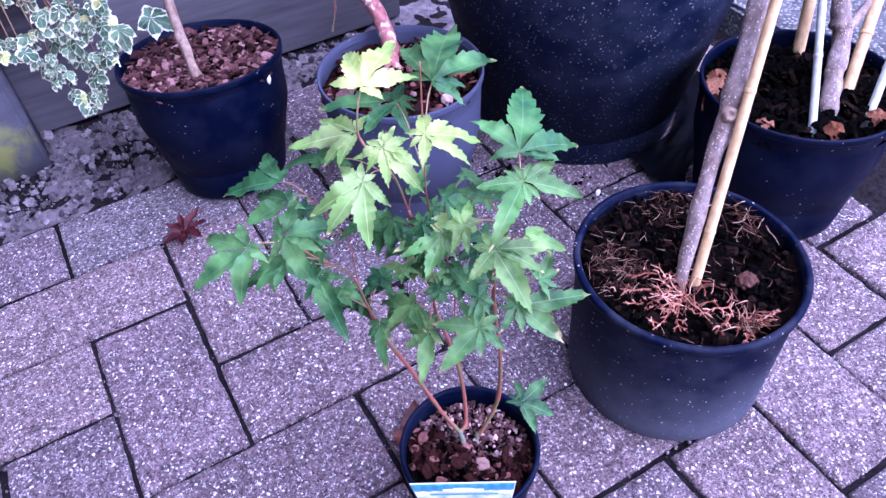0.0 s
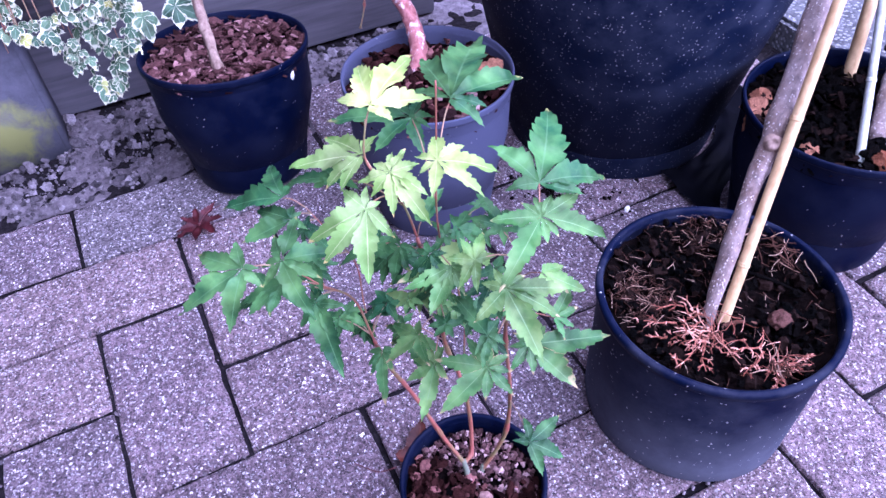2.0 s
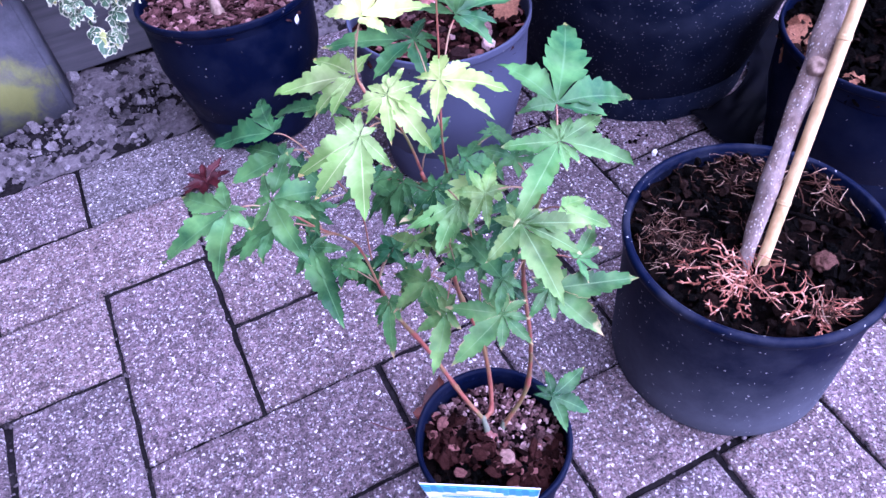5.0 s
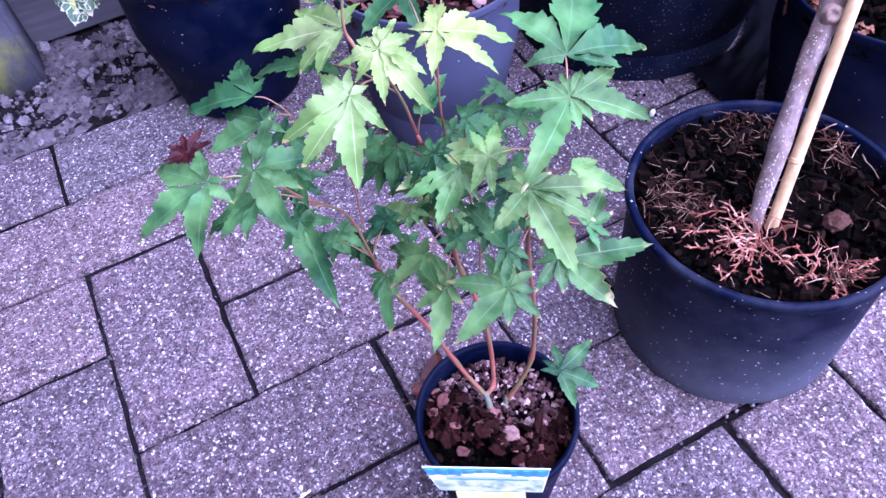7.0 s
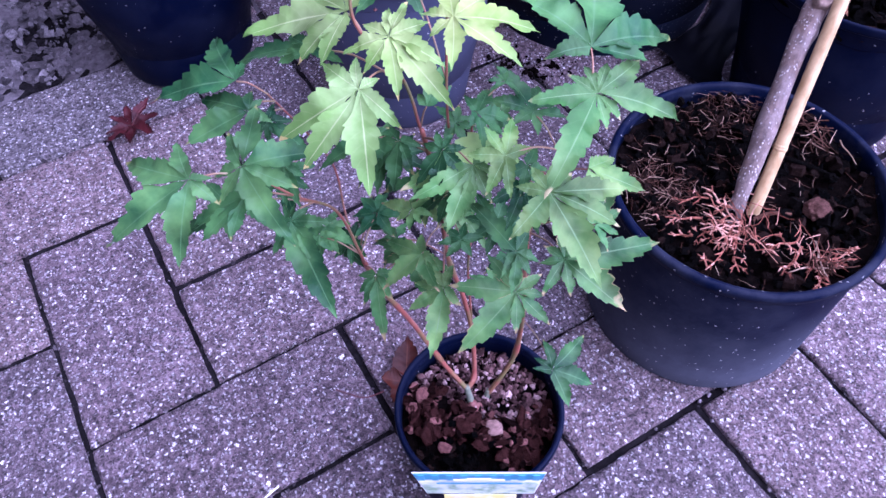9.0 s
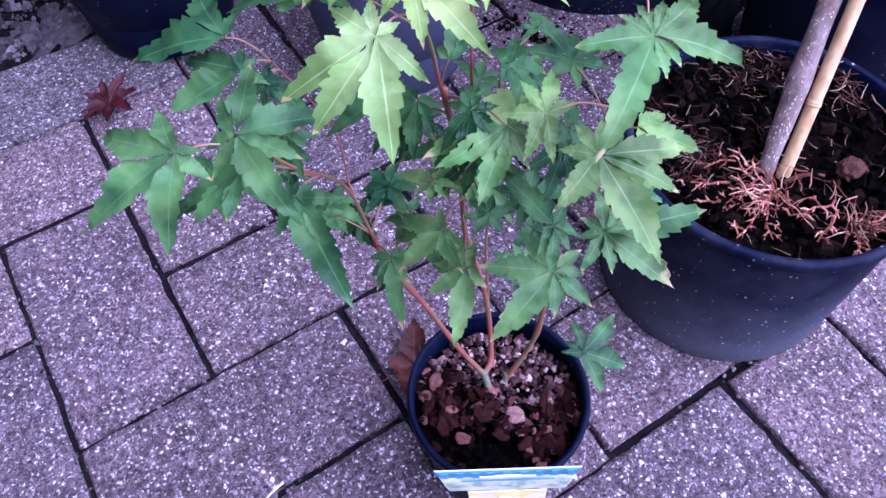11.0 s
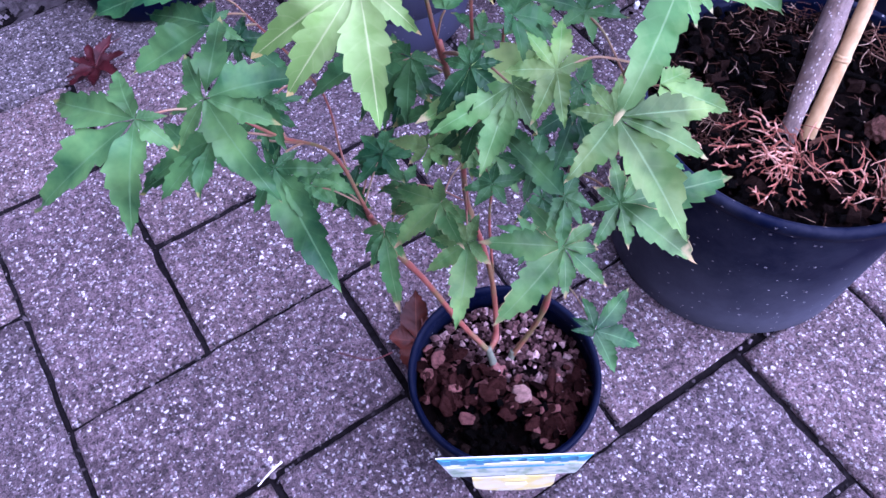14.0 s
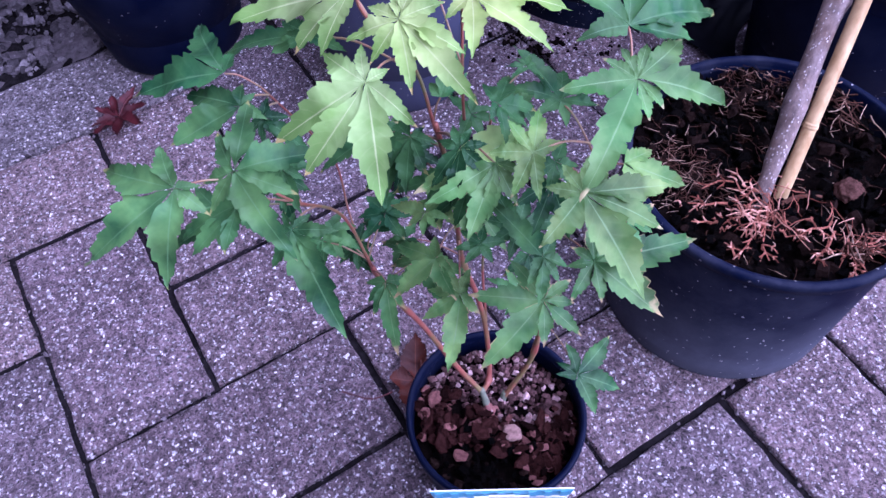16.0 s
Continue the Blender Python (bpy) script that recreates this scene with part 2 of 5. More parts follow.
k = Mat("weathered_sleeper", 0.85, spec=0.2)
grain = k.noise(30, 6, 0.7)
spot = k.n.new("ShaderNodeVectorMath")
spot.operation = "DISTANCE"
k.l.new(k.co, spot.inputs[0])
spot.inputs[1].default_value = (-0.02, -0.037, 0.045)
patch = k.math("ADD", k.math("MULTIPLY", spot.outputs["Value"], 9.0), k.math("MULTIPLY", k.noise(32, 4, 0.6, 0.8), 0.9))
lichen = k.ramp(patch, (0.62, 0.9), (0.95, 0.0))
base = k.ramp(grain, (0.3, (0.045, 0.046, 0.058)), (0.7, (0.095, 0.094, 0.112)))
M_SLEEPER = k.done(k.mix(lichen, base, (0.20, 0.21, 0.055)), grain, 0.002, 0.7)

k = Mat("pebble_concrete", 0.9, spec=0.2)
M_STEP = k.done(k.mix(k.math("LESS_THAN", k.voronoi(150), 0.35), k.ramp(k.noise(60, 6), (0.3, 0.03), (0.7, 0.09)), 0.17), k.voronoi(150), 0.003, 0.8)

k = Mat("grey_bark", 0.65, spec=0.3)
broad = k.ramp(k.noise(34, 4, 0.6), (0.35, (0.62, 0.50, 0.42)), (0.65, (1.1, 1.08, 1.1)))
k.distort(260, 0.0022)
k.stretch(1, 1, 0.42)
bark = k.mix(1.0, k.ramp(k.noise(190, 6, 0.75), (0.3, (0.10, 0.080, 0.070)), (0.7, (0.32, 0.262, 0.235))), broad, "MULTIPLY")
pick = k.n.new("ShaderNodeSeparateColor")
k.l.new(k.voronoi(680, "Color"), pick.inputs[0])
dots = k.math("MULTIPLY", k.ramp(k.voronoi(680), (0.20, 0.75), (0.36, 0.0)), k.ramp(pick.outputs[0], (0.45, 0.0), (0.75, 1.0)))
M_BARK = k.done(k.mix(dots, bark, (0.70, 0.64, 0.60)), k.math("ADD", k.noise(220, 5), k.math("MULTIPLY", dots, 0.6)), 0.0012, 0.9)

k = Mat("brown_bark", 0.8, spec=0.2)
k.stretch(1, 1, 0.4)
M_BARK_TAN = k.done(k.ramp(k.noise(170, 5, 0.7), (0.3, (0.10, 0.06, 0.042)), (0.7, (0.30, 0.215, 0.16))), k.noise(220, 5), 0.001, 0.9)

k = Mat("red_bark", 0.7, spec=0.3)
flake = k.ramp(k.noise(90, 5, 0.7), (0.55, 0.0), (0.62, 1.0))
M_BARK_STEM = k.done(k.mix(flake, k.ramp(k.noise(200, 4), (0.3, (0.20, 0.06, 0.05)), (0.7, (0.42, 0.18, 0.16))), (0.66, 0.56, 0.55)), k.noise(160, 5), 0.001, 0.9)

k = Mat("bamboo_cane", 0.5, spec=0.4)
k.stretch(1, 1, 0.12)
M_CANE = k.done(k.ramp(k.noise(160, 4), (0.3, (0.34, 0.205, 0.08)), (0.7, (0.58, 0.41, 0.20))), k.noise(240, 3), 0.0004, 0.5)
k = Mat("grey_cane", 0.6, spec=0.3)
k.stretch(1, 1, 0.12)
M_CANE_GREY = k.done(k.ramp(k.noise(160, 4), (0.3, (0.24, 0.26, 0.22)), (0.7, (0.42, 0.44, 0.38))), k.noise(240, 3), 0.0004, 0.5)

k = Mat("maple_stem", 0.5, spec=0.4)
M_STEM = k.done(k.ramp(k.noise(45, 4), (0.35, (0.13, 0.115, 0.040)), (0.55, (0.22, 0.060, 0.042)), (0.75, (0.28, 0.12, 0.075))), k.noise(300, 3), 0.0004, 0.6)
k = Mat("maple_stem_base", 0.6, spec=0.3)
M_STEM_OLD = k.done(k.ramp(k.noise(90, 4), (0.35, (0.085, 0.10, 0.065)), (0.7, (0.20, 0.21, 0.14))), k.noise(300, 3), 0.0004, 0.6)
k = Mat("dark_red_stalk", 0.6)
M_RED_STALK = k.done(k.ramp(k.noise(60, 3), (0.3, (0.07, 0.012, 0.012)), (0.7, (0.14, 0.03, 0.03))))
k = Mat("red_petiole", 0.5, spec=0.4)
M_PETIOLE = k.done(k.ramp(k.noise(60, 3), (0.3, (0.24, 0.075, 0.055)), (0.7, (0.22, 0.19, 0.09))))

k = Mat("split_wood", 0.6, spec=0.3)
M_SPLINT = k.done(k.ramp(k.noise(300, 4), (0.3, (0.62, 0.56, 0.46)), (0.7, (0.82, 0.79, 0.70))), k.noise(400, 3), 0.0003, 0.5)

M_LEAF = {
    "green": leaf_material("maple_leaf_green", (0.018, 0.080, 0.030), (0.080, 0.205, 0.062), (0.27, 0.25, 0.08), 0.95, (0.13, 0.25, 0.11), rough=0.33),
    "pale": leaf_material("maple_leaf_pale", (0.090, 0.230, 0.055), (0.25, 0.40, 0.13), (0.45, 0.38, 0.19), 0.95, (0.24, 0.38, 0.17), 0.3, rough=0.33),
    "yellow": leaf_material("maple_leaf_yellow", (0.22, 0.36, 0.080), (0.43, 0.54, 0.21), (0.55, 0.42, 0.15), 0.99, (0.62, 0.66, 0.34), 0.35, (0.13, 0.27, 0.05)),
    "worn": leaf_material("maple_leaf_worn", (0.055, 0.165, 0.047), (0.17, 0.31, 0.095), (0.40, 0.28, 0.14), 0.88, (0.17, 0.27, 0.12), rough=0.33, edge_v=0.90),
    "red": leaf_material("fallen_leaf_red", (0.018, 0.004, 0.006), (0.055, 0.011, 0.014), (0.04, 0.008, 0.008), 0.97, (0.09, 0.02, 0.02), 0.1),
    "brown": leaf_material("dead_leaf_brown", (0.026, 0.006, 0.004), (0.070, 0.018, 0.010), (0.055, 0.016, 0.009), 0.97, (0.14, 0.045, 0.025), 0.1),
    "ivy": leaf_material("ivy_leaf", (0.04, 0.095, 0.05), (0.10, 0.17, 0.10), (0.52, 0.53, 0.36), 0.74, (0.24, 0.32, 0.23), 0.15, edge_v=1.0),
    "ivy_yellow": leaf_material("ivy_leaf_yellow", (0.38, 0.42, 0.10), (0.55, 0.55, 0.20), (0.74, 0.72, 0.50), 0.72, (0.60, 0.60, 0.30), 0.15, edge_v=1.0),
}

k = Mat("card_white", 0.35)
M_CARD = k.done((0.80, 0.80, 0.78))
k = Mat("card_blue", 0.35)
M_CARD_BLUE = k.done((0.04, 0.23, 0.34))
k = Mat("card_pale_blue", 0.35)
M_CARD_PALE = k.done((0.06, 0.28, 0.39))
k = Mat("card_photo", 0.35)
M_CARD_PHOTO = k.done(k.ramp(k.noise(90, 4), (0.35, (0.16, 0.30, 0.14)), (0.5, (0.55, 0.62, 0.50)), (0.65, (0.70, 0.72, 0.66))))
k = Mat("card_yellow", 0.4)
M_CARD_YELLOW = k.done(k.ramp(k.noise(60, 3), (0.4, (0.80, 0.70, 0.20)), (0.6, (0.82, 0.80, 0.68))))


# ---------------------------------------------------------------- mesh helpers
def mesh_from(bm, name, material, smooth=True):
    me = bpy.data.meshes.new(name)
    bm.to_mesh(me)
    bm.free()
    for m in material if isinstance(material, (list, tuple)) else [material]:
        me.materials.append(m)
    if smooth:
        me.polygons.foreach_set("use_smooth", [True] * len(me.polygons))
    return me


def part(name, bm, material, parent=None, label="", smooth=True):
    ob = new(name, mesh_from(bm, name, material, smooth))
    ob.parent = parent
    return tagged(ob, label)


def thing(name, x, y, z, label, category, group="", kind=""):
    ob = new(name)
    ob.location = (x, y, z)
    ob.empty_display_size = 0.02
    return tagged(ob, label, category, group, kind)


def lathe(profile, sides=72, wobble=0.0, seed=0):
    """A turned shape from (radius, height) pairs."""
    bm = bmesh.new()
    rings = []
    for i, (r, z) in enumerate(profile):
        ring = []
        for j in range(sides):
            a = 2 * math.pi * j / sides
            rr = r * (1 + wobble * noise.noise((math.cos(a) * 1.3 + seed, math.sin(a) * 1.3, z * 6)))
            ring.append(bm.verts.new((rr * math.cos(a), rr * math.sin(a), z)))
        rings.append(ring)
    for a, b in zip(rings, rings[1:]):
        for j in range(sides):
            bm.faces.new((a[j], a[(j + 1) % sides], b[(j + 1) % sides], b[j]))
    return bm


def spline(points, steps=6):
    """Catmull-Rom points through the given ones."""
    p = [Vector(q) for q in points]
    p = [p[0] * 2 - p[1]] + p + [p[-1] * 2 - p[-2]]
    out = []
    for i in range(1, len(p) - 2):
        for s in range(steps):
            t = s / steps
            out.append(0.5 * (2 * p[i] + (p[i + 1] - p[i - 1]) * t + (2 * p[i - 1] - 5 * p[i] + 4 * p[i + 1] - p[i + 2]) * t * t
                              + (3 * p[i] - p[i - 1] - 3 * p[i + 1] + p[i + 2]) * t ** 3))
    out.append(p[-2])
    return out


def tube(bm, points, r0, r1, sides=8, knots=(), rough=0.0, seed=0.0):
    """A tapered round stem along the points; knots are (fraction, swelling) pairs."""
    n, rings = len(points), []
    for i, p in enumerate(points):
        d = (points[min(i + 1, n - 1)] - points[max(i - 1, 0)]).normalized()
        a = d.orthogonal().normalized() if i == 0 else (a - d * a.dot(d)).normalized()
        b = d.cross(a)
        f = i / max(1, n - 1)
        r = r0 + (r1 - r0) * f + sum(s * math.exp(-((f - k) / 0.018) ** 2) for k, s in knots)
        ring = []
        for j in range(sides):
            t = 2 * math.pi * j / sides
            q = r * (1 + rough * noise.noise((seed + f * 14, math.cos(t), math.sin(t))))
            ring.append(bm.verts.new(p + (a * math.cos(t) + b * math.sin(t)) * q))
        rings.append(ring)
    for x, y in zip(rings, rings[1:]):
        for j in range(sides):
            bm.faces.new((x[j], x[(j + 1) % sides], y[(j + 1) % sides], y[j]))
    bm.faces.new(rings[0][::-1])
    bm.faces.new(rings[-1])


def box(bm, size, at, turn=None, slot=0):
    m = Matrix.Translation(at) @ (turn or Matrix()) @ Matrix.Diagonal((*size, 1))
    made = bmesh.ops.create_cube(bm, size=1.0, matrix=m)
    for f in {f for v in made["verts"] for f in v.link_faces}:
        f.material_index = slot


def chip(bm, at, size, flat, rng, turn=None):
    """An angular broken piece: a squashed, jittered eight-sided slab."""
    q = Euler((rng.uniform(-0.5, 0.5), rng.uniform(-0.5, 0.5), rng.uniform(0, 6.28))).to_matrix() if turn is None else turn
    n = rng.choice((5, 6, 7))
    long = rng.uniform(1.0, 1.9)
    low, top = [], []
    for j in range(n):
        a = 2 * math.pi * (j + rng.uniform(-0.25, 0.25)) / n
        x, y = math.cos(a) * size * long * rng.uniform(0.75, 1.1), math.sin(a) * size * rng.uniform(0.75, 1.1)
        low.append(bm.verts.new(Vector(at) + q @ Vector((x, y, -size * flat * rng.uniform(0.7, 1.1)))))
        top.append(bm.verts.new(Vector(at) + q @ Vector((x * 0.86, y * 0.86, size * flat * rng.uniform(0.5, 1.3)))))
    bm.faces.new(top)
    bm.faces.new(low[::-1])
    for j in range(n):
        bm.faces.new((low[j], low[(j + 1) % n], top[(j + 1) % n], top[j]))


def scatter(name, material, parent, count, radius, z, size, flat, seed, centre=(0, 0), keep=None, spread=0.4, lift=0.004, label="", steep=0.5):
    """Loose pieces heaped over a round bed, as one mesh."""
    rng, bm = random.Random(seed), bmesh.new()
    i = 0
    while i < count:
        r, a = radius * math.sqrt(rng.random()), rng.uniform(0, 6.283)
        x, y = centre[0] + r * math.cos(a), centre[1] + r * math.sin(a)
        if keep and not keep(x, y):
            i += 0.25
            continue
        s = size * min(2.0, math.exp(rng.gauss(0, spread)))
        q = Euler((rng.uniform(-steep, steep), rng.uniform(-steep, steep), rng.uniform(0, 6.28))).to_matrix()
        chip(bm, (x, y, z + rng.uniform(-0.2, 1.0) * lift), s, flat, rng, q)
        i += 1
    ob = part(name, bm, material, parent, label, smooth=False)
    return tagged(ob, kind="stuff")


def bed(radius, z, bump, seed):
    """The uneven top of the soil in a pot."""
    bm = bmesh.new()
    rings, sides = 10, 40
    mid = bm.verts.new((0, 0, z + bump * noise.noise((seed, 0, 0))))
    last = None
    for i in range(1, rings + 1):
        r = radius * i / rings
        ring = []
        for j in range(sides):
            a = 2 * math.pi * j / sides
            x, y = r * math.cos(a), r * math.sin(a)
            ring.append(bm.verts.new((x, y, z + bump * (noise.noise((x * 30 + seed, y * 30, 0)) + 0.6 * noise.noise((x * 90, y * 90, seed))))))
        for j in range(sides):
            if last:
                bm.faces.new((last[j], ring[j], ring[(j + 1) % sides], last[(j + 1) % sides]))
            else:
                bm.faces.new((mid, ring[j], ring[(j + 1) % sides]))
        last = ring
    return bm


def pot(name, x, y, base_r, rim_r, height, label, material, lip=0.004, band=0.0, wall=0.0025, bands=(), wobble=0.004, seed=0, tilt=(0, 0), group="plant pots"):
    """A moulded pot: body with hollow inside, and a rolled rim."""
    ob = thing(name, x, y, 0, label, "plant pot", group)
    ob.rotation_euler = (radians(tilt[0]), radians(tilt[1]), 0)
    prof = [(base_r * 0.3, 0.003), (base_r - 0.006, 0.003), (base_r - 0.002, 0.0), (base_r, 0.003)]
    top = height - 0.008
    stops = sorted({round(0.003 + (top - 0.003) * i / 8, 4) for i in range(1, 9)})
    for z in stops:
        r = base_r + (rim_r - base_r) * z / height
        if band and z > height - band:
            r += 0.0025
        prof.append((r, z))
    for z, s in bands:
        r = base_r + (rim_r - base_r) * z / height
        prof += [(r, z - 0.002), (r + s, z), (r + s, z + 0.002), (r, z + 0.004)]
    prof = prof[:4] + sorted(prof[4:], key=lambda q: q[1])
    inner = [(rim_r - wall, height - 0.010), (rim_r - wall - 0.002, height * 0.6), (base_r - wall, 0.006), (base_r * 0.3, 0.006)]
    part("body", lathe(prof + [(rim_r, height - 0.006), (rim_r - wall, height - 0.006)] + inner, 80, wobble, seed), material, ob)
    rim = [(rim_r - wall, height - 0.010), (rim_r - wall, height - 0.001), (rim_r - wall * 0.4, height), (rim_r + lip * 0.6, height),
           (rim_r + lip, height - 0.002), (rim_r + lip, height - 0.007), (rim_r + lip * 0.5, height - 0.008), (rim_r - 0.0005, height - 0.0075)]
    part("rim", lathe(rim, 80, wobble, seed), material, ob)
    return ob


# ---------------------------------------------------------------- leaves
def palmate(name, lobes, material, parent, width=0.29, sinus=0.285, droop=0.25, fold=0.42, teeth=0.115, seed=0, label=""):
    """A palmate leaf with toothed, pointed lobes given as (degrees, metres) round its centre, in the plane z = 0."""
    rng = random.Random(seed)
    bm = bmesh.new()
    uvs = bm.loops.layers.uv.new("UVMap")
    lobes = sorted(lobes)
    n = len(lobes)
    stations = 24
    for i, (deg, ln) in enumerate(lobes):
        a = radians(deg)
        gaps = []
        for step in (-1, 1):
            j = (i + step) % n
            d2 = lobes[j][0] + (360 if step > 0 and j < i or n == 1 else 0) - (360 if step < 0 and j > i else 0)
            g = max(14.0, min(62.0, abs(d2 - deg) / 2))
            other = lobes[j][1]
            gaps.append((step, radians(g), (sinus * min(ln, other) + 0.07 * max(ln, other)) * (1.0 if abs(d2 - deg) < 110 else 0.6)))
        d, nrm = Vector((math.cos(a), math.sin(a), 0)), Vector((-math.sin(a), math.cos(a), 0))
        bend, twist, sag = rng.uniform(-0.10, 0.10), rng.uniform(-0.25, 0.25), droop * rng.uniform(0.5, 1.5)

        def rib(s):
            return d * (ln * s) + nrm * (ln * bend * s * s) + Vector((0, 0, -sag * ln * s * s))

        wide = ln * width * 0.5 * rng.uniform(0.9, 1.12)
        mids, ss = [], []
        for q in range(stations + 1):
            s = q / stations
            mids.append(bm.verts.new(rib(s)))
            ss.append(s)
        for step, g, r in gaps:
            e = Vector((math.cos(a + step * g), math.sin(a + step * g), 0)) * r
            e.z = -sag * 0.5 * r * 0.3
            s_gap = min(0.55, max(0.12, e.dot(d) / ln))
            w_gap = abs(e.dot(nrm))
            edge = []
            for q, s in enumerate(ss):
                if s <= s_gap:
                    w = w_gap * s / s_gap
                    w_t = w
                else:
                    f = (s - s_gap) / (1 - s_gap)
                    # broadest beyond the middle, drawn out to a fine tip, with forward-pointing teeth
                    w = w_gap * (1 - f) ** 2.0 + wide * 2.45 * (f + 0.04) ** 0.8 * (1 - f) ** 1.15
                    saw = (-1.0, 0.1, 1.0)[q % 3]
                    w_t = w * (1 + teeth * saw + 0.20 * noise.noise((s * 7 + seed, deg, step * 3))) if 0.03 < f < 0.97 else w
                p = rib(min(1.0, s + (0.028 if q % 3 == 2 and s_gap < s < 0.93 else 0.0)))
                p += nrm * step * w_t
                p.z += w_t * (fold + twist * step) + 0.11 * ln * noise.noise((deg * 0.1 + s * 4, step, seed)) + 0.03 * ln * noise.noise((s * 11 + deg, step * 2, seed))
                edge.append(bm.verts.new(p) if q not in (0, stations) else mids[q])
            for q in range(stations):
                quad = [mids[q], mids[q + 1], edge[q + 1], edge[q]]
                val = {mids[q]: (ss[q], 0.0), mids[q + 1]: (ss[q + 1], 0.0)}
                cyc = []
                for vtx, key in zip(quad, ((ss[q], 0), (ss[q + 1], 0), (ss[q + 1], 1), (ss[q], 1))):
                    if vtx not in [c[0] for c in cyc]:
                        cyc.append((vtx, key))
                if step < 0:
                    cyc.reverse()
                face = bm.faces.new([c[0] for c in cyc])
                for lp, (_, key) in zip(face.loops, cyc):
                    lp[uvs].uv = key
    bmesh.ops.remove_doubles(bm, verts=bm.verts, dist=0.00002)
    bmesh.ops.recalc_face_normals(bm, faces=bm.faces)
    if sum(f.normal.z for f in bm.faces) < 0:
        bmesh.ops.reverse_faces(bm, faces=bm.faces)
    return part(name, bm, material, parent, label)


def plane_at(c, n):
    """The pose of a leaf: its centre, its upper side, with the leaf's x along the world's."""
    n = Vector(n).normalized()
    x = (Vector((1, 0, 0)) - n * n.x).normalized()
    y = n.cross(x)
    m = Matrix((x, y, n)).transposed().to_4x4()
    m.translation = c
    return m


# ---------------------------------------------------------------- the setting
W = 0.106          # module of the paving: half a block's length
bm = bmesh.new()
bmesh.ops.create_grid(bm, x_segments=4, y_segments=4, size=60)
tagged(part("ground", bm, M_JOINT, smooth=False), "dark sandy ground under the paving", "ground", kind="structure").location = (0, 0, -0.0055)


def uneven(x0, x1, y0, y1, step, z, bump):
    bm = bmesh.new()
    nx, ny = int((x1 - x0) / step), int((y1 - y0) / step)
    v = [[bm.verts.new((x0 + i * step, y0 + j * step, z + bump * (noise.noise((i * step * 16, j * step * 16, 3)) + 0.7 * noise.noise((i * step * 60, j * step * 60, 5)))))
          for j in range(ny + 1)] for i in range(nx + 1)]
    for i in range(nx):
        for j in range(ny):
            bm.faces.new((v[i][j], v[i + 1][j], v[i + 1][j + 1], v[i][j + 1]))
    return bm


soil = tagged(part("soil_bed", uneven(-0.8, 1.0, 0.425, 0.66, 0.006, -0.005, 0.006), M_SOIL), "strip of dry crumbly grey-brown soil along the wall", "soil", kind="structure")

# clods and crumbs lying on the strip of soil
rng, bm = random.Random(4), bmesh.new()
for i in range(3200):
    x, y = rng.uniform(-0.25, 0.60), 0.43 + 0.19 * rng.random()
    if x > 0.21 and y < 0.54:
        continue
    s = 0.0018 * math.exp(rng.gauss(0, 0.6))
    chip(bm, (x, y, -0.003 + s * 0.3), min(s, 0.0085), 0.7, rng, Euler((rng.uniform(-1, 1), rng.uniform(-1, 1), rng.uniform(0, 6.28))).to_matrix())
tagged(part("soil_clods", bm, M_CLOD, smooth=False), "crumbs and clods of dry grey-brown soil", "soil", kind="stuff")

# the painted board wall behind: boards lying one over the other
wall = tagged(new("wall_back"), "grey painted boarded wall behind the pots", "wall", kind="structure")
wall.location = (0, 0, 0)
for i in range(13):
    bm = bmesh.new()
    box(bm, (1.60, 0.022, 0.196), (-0.20, 0.637, 0.098 + i * 0.2))
    bmesh.ops.bevel(bm, geom=bm.edges, offset=0.003, segments=2, affect="EDGES")
    part("board", bm, M_BOARD, wall, smooth=False)
bm = bmesh.new()
box(bm, (1.60, 0.02, 2.60), (-0.20, 0.660, 1.30))
part("backing", bm, M_BOARD, wall, smooth=False)

# unseen side walls: the left one blocks light there, the right closes the place
for name, size, at, lab in (("wall_left", (0.1, 3.4, 3.2), (-0.46, -1.08, 1.59), "plain grey wall added out of view"), ("wall_right", (0.1, 6.9, 1.2), (4.06, -0.5, 0.59), "plain grey wall added out of view")):
    bm = bmesh.new()
    box(bm, size, at)
    tagged(part(name, bm, M_BOARD, smooth=False), lab, "wall", kind="structure")

post = thing("wooden_post", -0.02, 0.58, 0, "weathered dark wooden sleeper post stained with yellow-green lichen", "post")
bm = bmesh.new()
box(bm, (0.26, 0.074, 1.2), (-0.092, 0.0, 0.595))
bmesh.ops.bevel(bm, geom=[e for e in bm.edges if abs((e.verts[0].co - e.verts[1].co).z) > 0.5], offset=0.006, segments=3, affect="EDGES")
bmesh.ops.subdivide_edges(bm, edges=[e for e in bm.edges if abs((e.verts[0].co - e.verts[1].co).z) > 0.5], cuts=14)
for v in bm.verts:
    v.co.x += 0.002 * noise.noise((v.co.z * 9, v.co.y * 20, 1))
part("timber", bm, M_SLEEPER, post)

step = tagged(new("step"), "low pebbled concrete step edge behind the pots", "step", kind="structure")
bm = bmesh.new()
box(bm, (0.8, 2.4, 0.06), (1.4, 0.7, 0.012))
bmesh.ops.bevel(bm, geom=bm.edges, offset=0.006, segments=2, affect="EDGES")
part("slab", bm, M_STEP, step, smooth=False)

